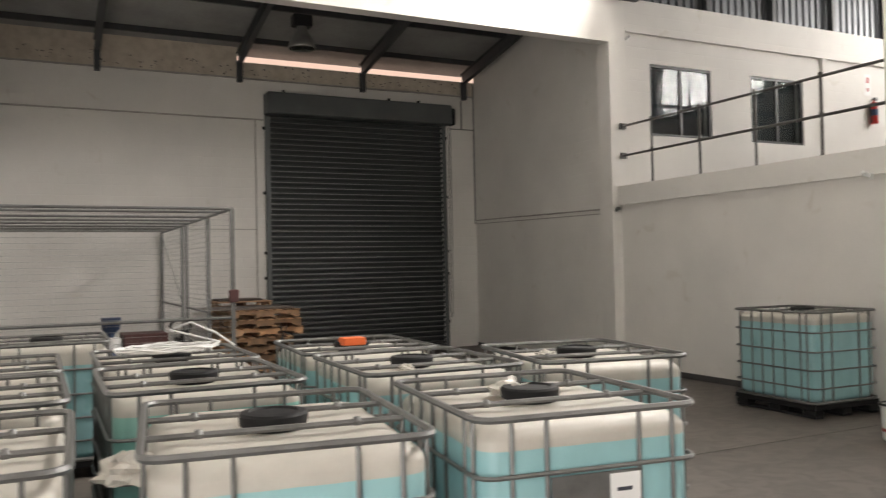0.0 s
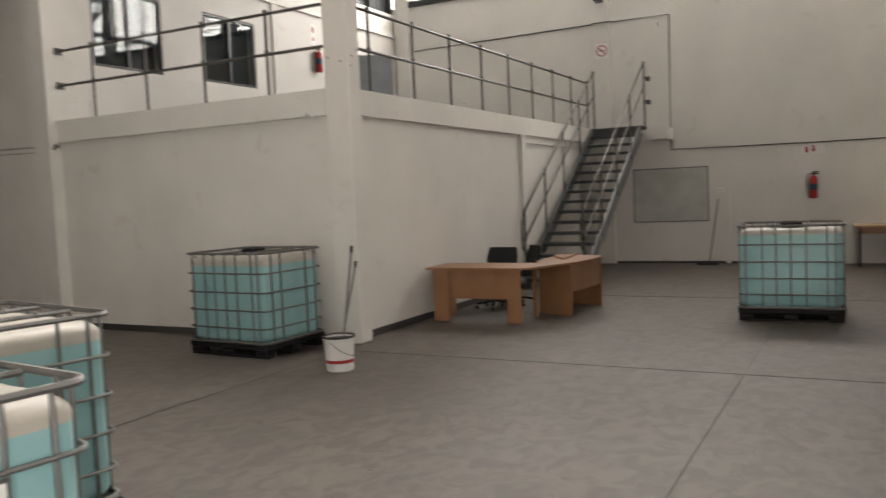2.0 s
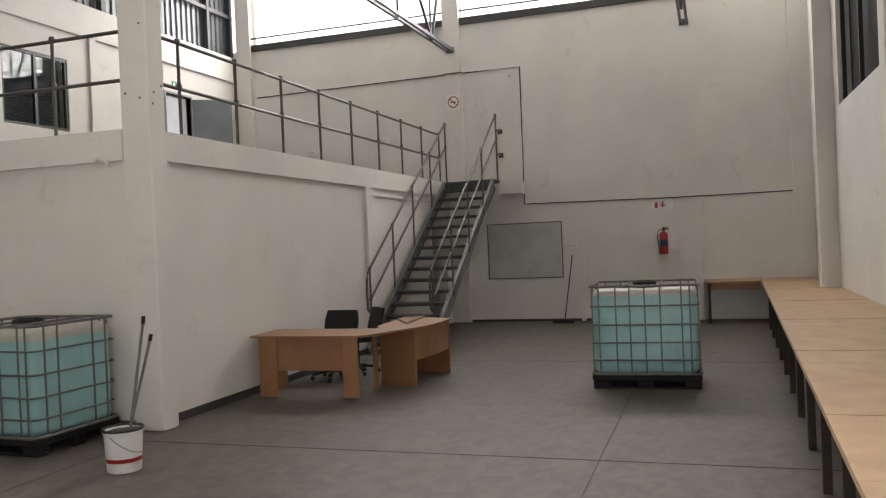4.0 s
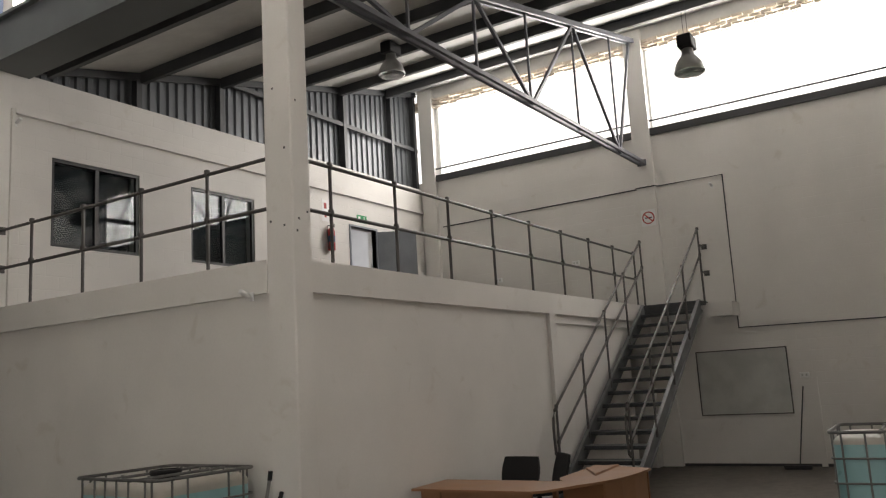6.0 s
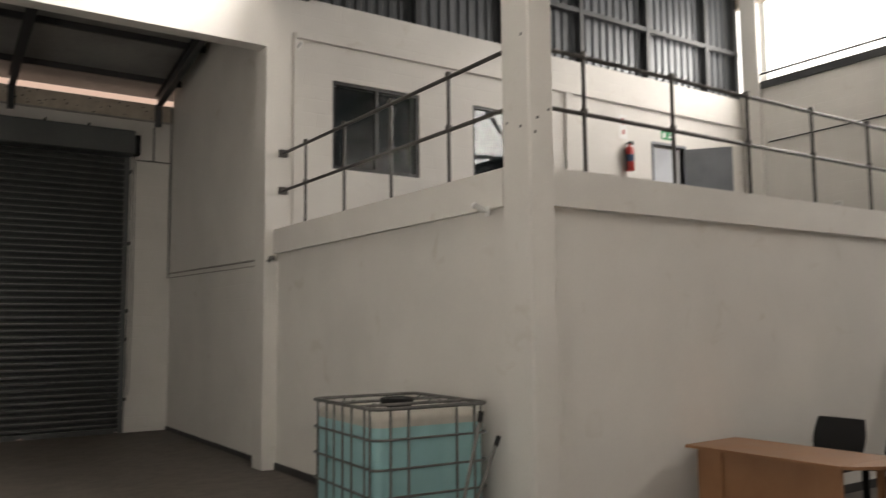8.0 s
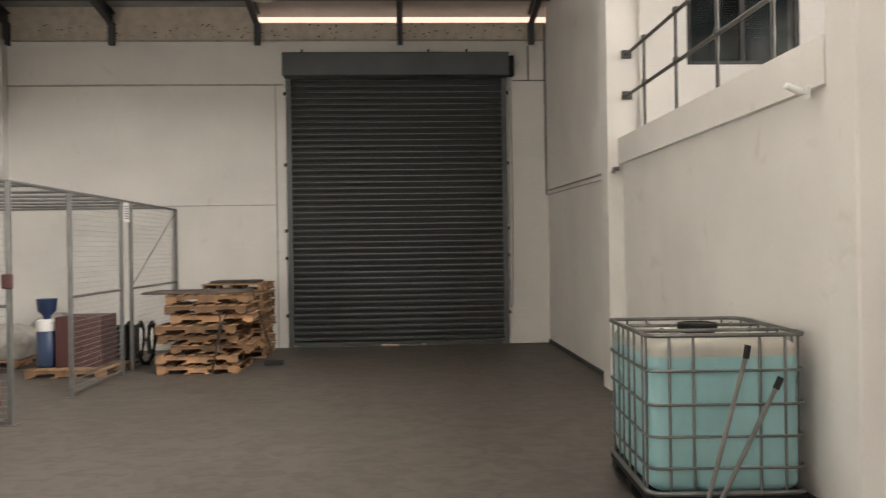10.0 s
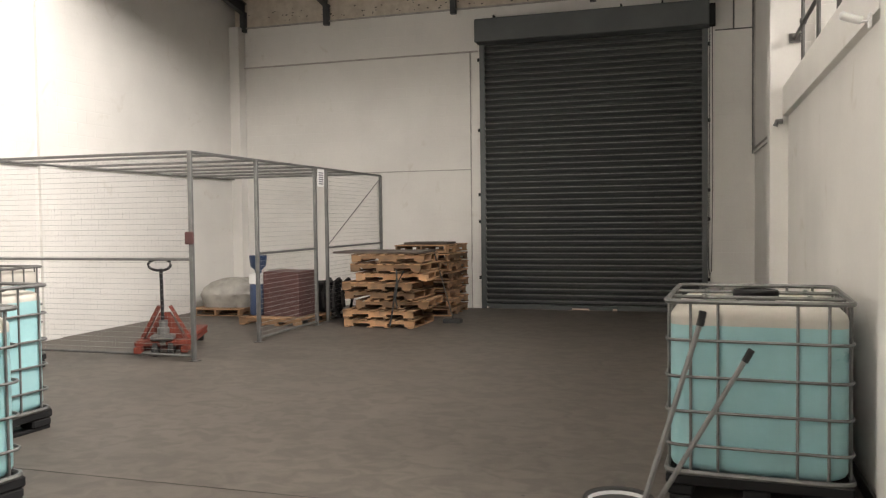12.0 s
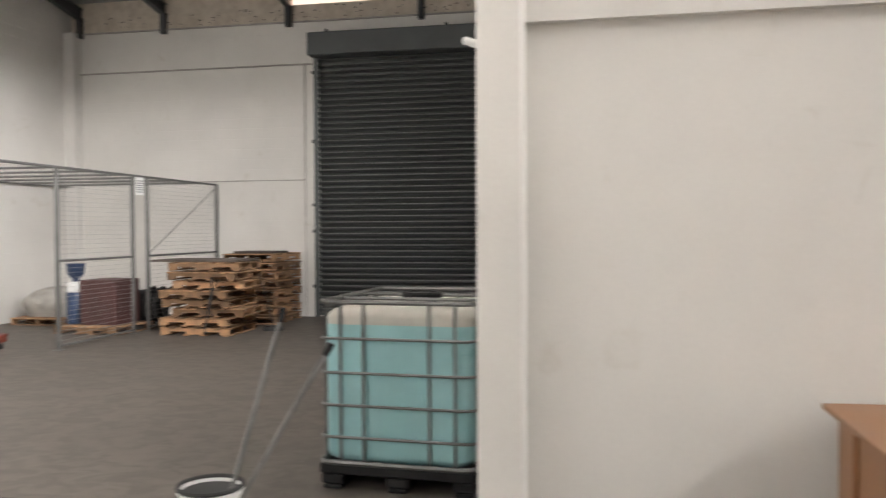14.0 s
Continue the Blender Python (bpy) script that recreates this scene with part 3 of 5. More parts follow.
# ---- roller shutter ----
def roller_shutter():
    s = structure(new("door_1"), "closed charcoal steel roller shutter door", "roller shutter")
    s.matrix_basis = pose(0, 0, FL) @ Matrix.Diagonal((1, 1, 1.0142, 1))
    prof = []
    z = 0.06
    while z < SHT + 0.1:
        for dz, dy in ((0, 0.04), (0.022, 0.034), (0.04, 0.008), (0.052, -0.02), (0.066, -0.03), (0.08, -0.026), (0.092, -0.004), (0.099, 0.04)):
            prof.append((z + dz, dy))
        z += 0.11
    bd = Build()
    v, f = [], []
    for z, dy in prof:
        v += [(SH0 - 0.02, N + 0.02 + dy, z), (SH1 + 0.02, N + 0.02 + dy, z)]
    for i in range(len(prof) - 1):
        f.append((2 * i, 2 * i + 1, 2 * i + 3, 2 * i + 2))
    bd.add(v, f)
    bd.done("curtain", M_SHUT, s)
    Build().box(SH0, SH1, N - 0.02, N + 0.05, 0.03, 0.085, c=0.008).box(SH0 + 0.06, 4.98, N - 0.01, N + 0.04, 0, 0.03).box(5.3, 5.72, N - 0.01, N + 0.04, 0, 0.03).box(5.8, SH1 - 0.05, N - 0.01, N + 0.04, 0, 0.03).done("bottom_bar", M_BOX, s)
    bd = Build()
    for x in (SH0 - 0.03, SH1 + 0.03):
        bd.box(x - 0.05, x + 0.05, N - 0.06, N - 0.045, 0, SHT + 0.1).box(x - 0.05 if x < 5 else x + 0.035, x - 0.035 if x < 5 else x + 0.05, N - 0.045, N, 0, SHT + 0.1)
    bd.done("guide", M_BOX, s)
    bd = Build()
    bd.box(SH0 - 0.1, SH1 + 0.1, N - 0.36, N - 0.004, SHT - 0.06, 5.31, c=0.015)
    bd.done("hood", M_BOX, s)
    bd = Build()
    for x in (SH0 - 0.1, SH1 + 0.09):
        for z in (0.55, 1.6, 2.1, 3.3, 4.6):
            bd.box(x - 0.03, x + 0.03, N - 0.03, N - 0.004, z, z + 0.06)
    for x in (3.6, 5.9, 6.6):
        bd.box(x, x + 0.03, N - 0.3, N - 0.2, 5.312, 5.37)
    bd.box(SH1 + 0.1, SH1 + 0.2, N - 0.3, N - 0.1, 4.9, 5.25)
    bd.done("bracket", M_BLACK, s)
    Build().path([(SH1 + 0.15, N - 0.14, 4.9), (SH1 + 0.16, N - 0.13, 2.5), (SH1 + 0.14, N - 0.12, 0.75), (SH1 + 0.11, N - 0.12, 0.65), (SH1 + 0.09, N - 0.12, 0.8), (SH1 + 0.1, N - 0.13, 2.5), (SH1 + 0.11, N - 0.14, 4.9)], 0.007, 5).done("hand_chain", M_RAFTER, s)


roller_shutter()


# ---- mezzanine railing and stairs ----
def railing():
    r = tagged(new("railing"), "steel tube railing round the mezzanine edge", "railing")
    zt, zm = DECK + 1.06, DECK + 0.55
    bd = Build()
    for z in (zt, zm):
        bd.path([(XC + 0.08, 11.05, z), (XC + 0.08, 6.07, z)], 0.021)
        bd.path([(8.32, YM + 0.06, z), (18.1, YM + 0.06, z)], 0.021)
    bd.done("handrail", M_RAIL, r)
    post = Build()
    post.path([(0, 0, 0), (0, 0, 1.06)], 0.019)
    post.lathe([(0.03, 0.52), (0.036, 0.55), (0.03, 0.58)], n=10).lathe([(0.028, 1.03), (0.034, 1.06), (0.028, 1.09)], n=10)
    post.lathe([(0.05, 0.0), (0.05, 0.012), (0.025, 0.02)], n=10)
    me = post.done("post", M_RAIL, r)
    me.matrix_basis = pose(XC + 0.08, 10.29, DECK + 0.02)
    for y in (9.21, 8.13, 7.05):
        part("post", me.data, r, pose(XC + 0.08, y, DECK + 0.02))
    for i in range(9):
        part("post", me.data, r, pose(8.88 + 1.15 * i, YM + 0.06, DECK + 0.02))
    for z in (zt, zm):
        Build().box(XC + 0.02, XC + 0.14, 11.0, 11.03, z - 0.05, z + 0.05).done("wall_plate", M_RAIL, r)


railing()


def staircase():
    s = tagged(new("staircase"), "grey steel staircase with tube handrails", "staircase")
    s.matrix_basis = pose(0, 0, FL) @ Matrix.Diagonal((1, 1, (DECK - FL) / DECK, 1))
    x0, x1, ya, yb, n = 13.55, 17.9, 4.70, 5.78, 16
    rise, go = DECK / n, (x1 - x0) / (n - 1)
    for y in (ya, yb):
        bd = Build()
        m, ln = strip((x0 - 0.1, y, 0.03), (x1, y, DECK - 0.09), 0, 0)
        bd.box(-ln / 2, ln / 2, -0.008, 0.008, -0.12, 0.12, m)
        for e in (-0.12, 0.105):
            bd.box(-ln / 2, ln / 2, -0.03, 0.03, e, e + 0.015, m)
        bd.done("stringer", M_STAIR, s)
    td = Build()
    td.box(0, 0.29, ya + 0.03, yb - 0.03, -0.03, 0, c=0.006).box(0, 0.012, ya + 0.03, yb - 0.03, -0.06, -0.03)
    first = td.done("tread", M_PLATE, s)
    first.matrix_basis = pose(x0, 0, rise)
    for i in range(1, n - 1):
        part("tread", first.data, s, pose(x0 + go * i, 0, rise * (i + 1)))
    Build().box(x1, E - 0.11, ya, yb + 0.07, DECK - 0.06, DECK, c=0.004).box(x1, x1 + 0.06, ya, yb + 0.07, DECK - 0.2, DECK - 0.06).done("landing", M_PLATE, s)
    for y in (ya - 0.02, yb + 0.0):
        bd = Build()
        top_x = x1 + (0.12 if y > 5.3 else 0.3)
        first_x = 13.6
        def rail(drop):
            return Vector((first_x, y, 1.39 - drop)), Vector((top_x, y, 1.39 - drop + (top_x - first_x) * rise / go))
        a, c = rail(0.0); d, e = rail(0.5)
        bd.path([c, a, a + Vector((-0.07, 0, -0.05)), a + Vector((-0.13, 0, -0.16)), a + Vector((-0.15, 0, -0.32)), d + Vector((-0.13, 0, -0.16)), d + Vector((-0.07, 0, -0.2)), d + Vector((0, 0, -0.12))], 0.02)
        bd.path([d, e], 0.02)
        bd.done("handrail", M_RAIL, s)
        for i in range(5):
            bd = Build()
            xx = first_x + i * 1.11 if i < 4 else top_x
            z = (xx - first_x) * rise / go
            bd.path([(xx, y, z + 0.12), (xx, y, z + 1.39)], 0.019)
            for h in (0.89, 1.39):
                bd.lathe([(0.026, -0.03), (0.032, 0), (0.026, 0.03)], (xx, y, z + h), 8)
            bd.done("baluster", M_RAIL, s)
    bd = Build()
    for z in (DECK + 1.06, DECK + 0.55):
        bd.path([(x1 + 0.3, ya - 0.02, z), (E - 0.02, ya - 0.02, z)], 0.02)
        bd.box(E - 0.03, E, ya - 0.07, ya + 0.03, z - 0.05, z + 0.05)
    bd.path([(x1 + 0.3, ya - 0.02, DECK - 0.05), (x1 + 0.3, ya - 0.02, DECK + 1.06)], 0.02)
    bd.done("landing_rail", M_RAIL, s)


staircase()
structure(Build().box(E - 0.55, E, 4.15, 4.62, 2.72, 2.98).done("slab_stub", M_WALL), "white concrete slab end beside the landing", "slab")


# ---- liquid tanks ----
def rounded(hx, hy, r, z, k=5, wave=0.0):
    pts = []
    for sx, sy, a0 in ((1, 1, 0), (-1, 1, 90), (-1, -1, 180), (1, -1, 270)):
        for i in range(k + 1):
            a = radians(a0 + 90 * i / k)
            pts.append((sx * (hx - r) + r * math.cos(a), sy * (hy - r) + r * math.sin(a), z))
        nx = {0: (-1, 1), 90: (-1, -1), 180: (1, -1), 270: (1, 1)}[a0]
        ax, ay = pts[-1][0], pts[-1][1]
        tx, ty = nx[0] * (hx - r) + (r * math.cos(radians(a0 + 90))), nx[1] * (hy - r) + (r * math.sin(radians(a0 + 90)))
        for j in range(1, 12):
            q = j / 12
            w = wave * (0.5 - 0.5 * math.cos(2 * math.pi * q * 4))
            ox, oy = math.cos(radians(a0 + 90)), math.sin(radians(a0 + 90))
            pts.append((ax + (tx - ax) * q + ox * w, ay + (ty - ay) * q + oy * w, z))
    return pts


TANK = {}


def tank_meshes(level, liquid):
    """Bottle halves above and below the liquid's level."""
    key = (level, liquid.name)
    if key in TANK:
        return TANK[key]
    def ring(z):
        d = 0.0
        if z < 0.22: d = 0.05 * ((0.22 - z) / 0.06) ** 2
        if z > 1.04: d = 0.045 * ((z - 1.04) / 0.05) ** 2
        return rounded(0.478 - d, 0.578 - d, 0.09, z, wave=0.008)
    lo = Build().loft([ring(z) for z in (0.16, 0.175, 0.19, 0.22, 0.4, 0.6, 0.8, level)]).done("filled_bottle", liquid)
    zs = [level] + [z for z in (1.04, 1.055, 1.07, 1.08, 1.09) if z > level + 0.01]
    top = [ring(z) for z in zs]
    top += [rounded(0.36, 0.46, 0.09, 1.097), rounded(0.2, 0.26, 0.09, 1.09), rounded(0.13, 0.13, 0.12, 1.092)]
    hi = Build().loft(top).done("bottle_top", M_WHITE)
    out = (lo.data, hi.data)
    for o in (lo, hi):
        bpy.data.objects.remove(o)
    TANK[key] = out
    return out


def tank_parts():
    cage = Build()
    for z, r in ((0.165, 0.017), (0.32, 0.0095), (0.513, 0.0095), (0.71, 0.0095), (0.917, 0.0095), (1.135, 0.015)):
        h = 0.012 if 0.2 < z < 1.1 else 0.004
        ring = []
        for sx, sy, a0 in ((1, 1, 0), (-1, 1, 90), (-1, -1, 180), (1, -1, 270)):
            for i in range(5):
                a = radians(a0 + 22.5 * i)
                ring.append((sx * 0.42 + 0.08 * math.cos(a) + 0 * h, sy * 0.52 + 0.08 * math.sin(a), z))
        cage.path(ring, r, 6, closed=True)
    for s in (-1, 1):
        for q in (-0.36, -0.21, 0.21, 0.37):
            cage.path([(q, s * 0.588, 0.165), (q, s * 0.588, 1.13)], 0.0095, 6)
        for q in (-0.5, -0.41, -0.18, -0.01, 0.155, 0.31, 0.5):
            cage.path([(s * 0.488, q, 0.165), (s * 0.488, q, 1.13)], 0.009, 6)
    bars = Build()
    for q in (-0.19, 0.19):
        bars.path([(-0.49, q, 1.125), (0.49, q, 1.125)], 0.013, 6)
        for sx in (-0.3, 0.3):
            bars.lathe([(0.018, -0.012), (0.022, 0.004), (0.012, 0.02)], (sx, q, 1.125), 8)
    pal = Build()
    for x in (-0.42, 0, 0.42):
        pal.box(x - 0.06, x + 0.06, -0.59, 0.59, 0, 0.025, c=0.004)
        for y in (-0.5, 0, 0.5):
            pal.box(x - 0.075, x + 0.075, y - 0.09, y + 0.09, 0.025, 0.09, c=0.012)
    pal.box(-0.5, 0.5, -0.6, 0.6, 0.09, 0.155, c=0.01)
    cap = Build()
    cap.lathe([(0.115, 0.0), (0.12, 0.02)], (0, 0, 1.09), 24)
    n = 40
    prof = [(0.132, 0.02), (0.135, 0.06), (0.127, 0.07), (0.1, 0.073), (0.095, 0.064)]
    cap.loft([[((r + (0.004 if j % 2 and r > 0.11 else 0)) * math.cos(2 * math.pi * j / n), (r + (0.004 if j % 2 and r > 0.11 else 0)) * math.sin(2 * math.pi * j / n), 1.09 + z) for j in range(n)] for r, z in prof], smooth=False)
    plate = Build().box(-0.2, 0.21, -0.506, -0.5, 0.56, 0.9)
    plate.v = [(x, y - 0.1, z) for x, y, z in plate.v]
    label = Build().box(0.06, 0.2, -0.609, -0.607, 0.62, 0.89)
    ink = Build().box(0.09, 0.16, -0.6115, -0.6105, 0.82, 0.835)
    for k in range(5):
        ink.box(0.08, 0.18, -0.6115, -0.6105, 0.66 + 0.028 * k, 0.67 + 0.028 * k)
    out = []
    for bd, nm, mt in ((cage, "cage", M_GALV), (bars, "top_bar", M_GALV), (pal, "pallet", M_BLACK), (cap, "cap", M_BLACK), (plate, "plate", M_GALV), (label, "label", M_PAPER), (ink, "print", M_INK)):
        o = bd.done(nm, mt)
        out.append((nm, o.data)); bpy.data.objects.remove(o)
    return out


PARTS = tank_parts()


def tank(x, y, turn=0, level=0.95, liquid=None, plate=False, cap=True, label="caged white plastic tank of turquoise liquid on black pallet"):
    liquid = liquid or M_LIQ
    t = thing("liquid_tank", label, "liquid tank", "caged liquid tanks")
    t.matrix_basis = pose(x, y, FL, 0, 0, turn) @ Matrix.Diagonal((1.035, 1.035, 1 - FL / 1.135, 1))
    lo, hi = tank_meshes(level, liquid)
    part("filled_bottle", lo, t); part("bottle_top", hi, t)
    for nm, me in PARTS:
        if nm in ("plate", "label", "print") and not plate:
            continue
        if nm == "cap" and not cap:
            continue
        part(nm, me, t)
    return t


tank(7.52, 6.87, -3, 1.0)
tank(11.33, 1.15, 2, 1.03)
# rows of tanks
tank(1.29, 3.27, -7, 1.01, plate=True)
tank(0.03, 3.28, -7, 1.0)
tank(-0.02, 4.93, 0, 1.02, M_LIQD, label="caged white plastic tank of green liquid on black pallet")
tank(0.03, 6.22, 0, 1.02, M_LIQD, label="caged white plastic tank of green liquid on black pallet")
tank(1.37, 4.85, -2, 1.02)
tank(1.42, 6.15, -4, 1.02)
tank(2.58, 4.68, -10, 1.0)
tank(-1.26, 3.35, -2, 0.95)
tank(-1.24, 4.85, 0, 0.95)
tank(-1.24, 6.2, 0, 0.95)
tank(-0.79, 8.45, 0, 0.95)


# ---- wire cage ----
def store_cage():
    c = tagged(new("storage_cage"), "galvanised wire mesh storage cage with open gate", "cage")
    c.matrix_basis = pose(0, 0, FL) @ Matrix.Diagonal((1, 1, 1 - FL / 2.5, 1))
    H, x0, x1, y0, y1 = 2.5, -1.9, 1.25, 9.83, 16.15
    for x, y in ((x0, y0), (x1, y0), (x1, 11.4), (x1, 13.25), (x1, 13.68), (x1, y1)):
        posts = Build().box(x - 0.025, x + 0.025, y - 0.025, y + 0.025, 0, H, c=0.004)
        posts.box(x - 0.06, x + 0.06, y - 0.06, y + 0.06, 0, 0.008)
        posts.done("post", M_GALV, c)
    rails = Build()
    for z in (0.06, 1.22, H):
        rails.path([(x0, y0, z), (x1, y0, z)], 0.018)
        rails.path([(x1, 13.68, z), (x1, y1, z)], 0.018)
        rails.path([(x1, 11.4, z), (x1, 13.25, z)], 0.018)
    rails.path([(x1, y0, H), (x1, y1, H)], 0.02)
    for y in (10.4, 11.4, 12.2, 13.0, 13.8, 14.6, 15.4):
        rails.path([(x0, y, H), (x1, y, H)], 0.018)
    rails.path([(x0, y0, H), (x0, y1, H)], 0.018)
    rails.path([(x1, 13.7, 1.25), (x1, y1, 2.45)], 0.008, 5)
    rails.done("rail", M_GALV, c)
    def mesh(a, d, up, nm, pitch=0.065):
        bd = Build()
        a, d, up = Vector(a), Vector(d), Vector(up)
        n = int(up.length / pitch)
        for i in range(1, n):
            p = a + up * (i / n)
            bd.path([p, p + d], 0.0022, 3)
        n = int(d.length / (pitch * 0.8))
        for i in range(1, n):
            p = a + d * (i / n)
            bd.path([p, p + up], 0.0007, 3)
        bd.done(nm, M_WIRE, c)
    mesh((x0, y0, 0.06), (x1 - x0, 0, 0), (0, 0, H - 0.06), "mesh_panel")
    mesh((x1, 11.4, 0.06), (0, 1.85, 0), (0, 0, H - 0.06), "mesh_gate")
    mesh((x1, 13.68, 0.06), (0, y1 - 13.68, 0), (0, 0, H - 0.06), "mesh_panel")
    mesh((x0, y0, H), (x1 - x0, 0, 0), (0, y1 - y0, 0), "mesh_roof", 0.2)
    bd = Build().box(x1 - 0.06, x1 + 0.06, y0 - 0.06, y0 - 0.027, 1.4, 1.55, c=0.01)
    bd.done("lock_box", M_MAROON, c)
    Build().box(x1 + 0.027, x1 + 0.03, 13.3, 13.55, 2.2, 2.48).done("notice", M_PAPER, c)
    ink = Build()
    for k in range(6):
        ink.box(x1 + 0.0305, x1 + 0.032, 13.34, 13.51, 2.24 + 0.035 * k, 2.255 + 0.035 * k)
    ink.done("notice_print", M_INK, c)


store_cage()


# ---- pallets ----
def pallet_parts():
    board = Build().box(-0.5, 0.5, -0.048, 0.048, 0, 0.02, c=0.003).done("deck_board", M_PINE)
    st = Build()
    st.box(-0.02, 0.02, -0.6, 0.6, 0.062, 0.11)
    for y0, y1 in ((-0.6, -0.44), (-0.15, 0.15), (0.44, 0.6)):
        st.box(-0.02, 0.02, y0, y1, 0.018, 0.062)
    st = st.done("stringer", M_PINE)
    out = board.data, st.data
    bpy.data.objects.remove(board); bpy.data.objects.remove(st)
    return out


BOARD, STRINGER = pallet_parts()


def pallet(x, y, z, turn, group="stacked timber pallets"):
    p = thing("pallet", "worn timber pallet with notched stringers", "pallet", group)
    p.matrix_basis = pose(x, y, z + FL, 0, 0, turn)
    for s in (-0.46, 0, 0.46):
        part("stringer", STRINGER, p, pose(s, 0, 0))
    for i in range(8):
        part("deck_board", BOARD, p, pose(0, -0.55 + 1.1 * i / 7, 0.11))
    for i in (-0.54, -0.15, 0.15, 0.54):
        part("deck_board", BOARD, p, pose(0, i, -0.002))
    return p


rng = random.Random(4)
for i in range(8):
    pallet(2.42 + rng.uniform(-0.1, 0.12), 13.7 + rng.uniform(-0.07, 0.07), 0.003 + 0.147 * i, 90 + rng.uniform(-6, 6))
for i in range(8):
    pallet(2.55 + rng.uniform(-0.03, 0.03), 15.4 + rng.uniform(-0.03, 0.03), 0.003 + 0.16 * i, rng.uniform(-2, 2))
d = tagged(Build().box(1.5, 3.0, 13.35, 14.25, FL + 1.167, FL + 1.2, c=0.006).done("timber_sheet", M_DARKWOOD), "dark dirty timber sheet on the pallet stack", "board")
tagged(Build().box(2.1, 2.9, 15.1, 15.75, FL + 1.256, FL + 1.29, c=0.006).done("dark_board", M_DARKWOOD), "dark timber board on stacked pallets", "board")
pallet(0.55, 13.5, 0.003, 85, "pallets in the cage")
pallet(-1.2, 14.6, 0.003, 5, "pallets in the cage")


# ---- stored goods in the cage ----
def sack(x, y, z, sx, sy, sz, turn):
    rings = []
    r = random.Random(int(100 * (x + y)))
    for k in range(9):
        q = k / 8
        sw = math.sin(math.pi * min(1, 0.15 + 0.85 * q) * 0.98) ** 0.35 if q > 0.5 else 0.86 + 0.28 * q
        rings.append([(p[0] * sw + r.uniform(-0.02, 0.02), p[1] * sw + r.uniform(-0.02, 0.02), sz * q + r.uniform(-0.015, 0.015) * (0 < k)) for p in rounded(sx / 2, sy / 2, 0.16, 0, 3)])
    o = Build().loft(rings).done("bulk_bag", M_SACK)
    o.matrix_basis = pose(x, y, z + FL, 0, 0, turn)
    return tagged(o, "crumpled pale woven bulk bag on a pallet", "bag", "bags in the cage")


sack(-1.15, 14.7, 0.135, 1.0, 1.1, 0.5, 8)
sack(-0.7, 15.6, 0.003, 0.8, 0.7, 0.75, -12)
b = Build().box(0.3, 0.95, 13.2, 13.9, FL + 0.136, 0.8, c=0.01)
tagged(b.done("maroon_carton", M_MAROON), "dark maroon carton on a pallet", "box")
t = thing("blue_drum", "blue and white plastic drum on a pallet", "drum")
Build().lathe([(0.13, 0), (0.15, 0.02), (0.15, 0.5), (0.13, 0.53)], (0.13, 13.35, FL + 0.136), 18).done("body", M_BLUE, t)
Build().lathe([(0.151, 0.53), (0.16, 0.55), (0.15, 0.68), (0.1, 0.7)], (0.13, 13.35, FL + 0.136), 18).done("lid", M_PAPER, t)
t = thing("blue_funnel_bag", "blue plastic bag on the drum", "bag")
Build().lathe([(0.05, 0.0), (0.06, 0.05), (0.13, 0.12), (0.15, 0.3)], (0.13, 13.35, FL + 0.837), 10).done("body", M_BLUE, t)
b = Build()
b.path([(1.0 + 0.02 * i, 14.15 + 0.32 * math.cos(i * 0.7), FL + 0.36 + 0.33 * math.sin(i * 0.7)) for i in range(24)], 0.035, 8)
tagged(b.done("hose_coil", M_RUBBER), "coil of thick black rubber hose", "hose")
t = thing("pump_machine", "black wheeled pump in the cage", "machine")
Build().box(0.55, 1.05, 14.15, 14.7, FL + 0.06, 0.55, c=0.04).done("body", M_BLACK, t)
Build().lathe([(0.1, 0), (0.11, 0.02), (0.11, 0.06), (0.1, 0.08)], (0, 0, 0), 14, pose(0.5, 14.3, FL + 0.11, 0, 90, 0)).done("wheel", M_RUBBER, t)


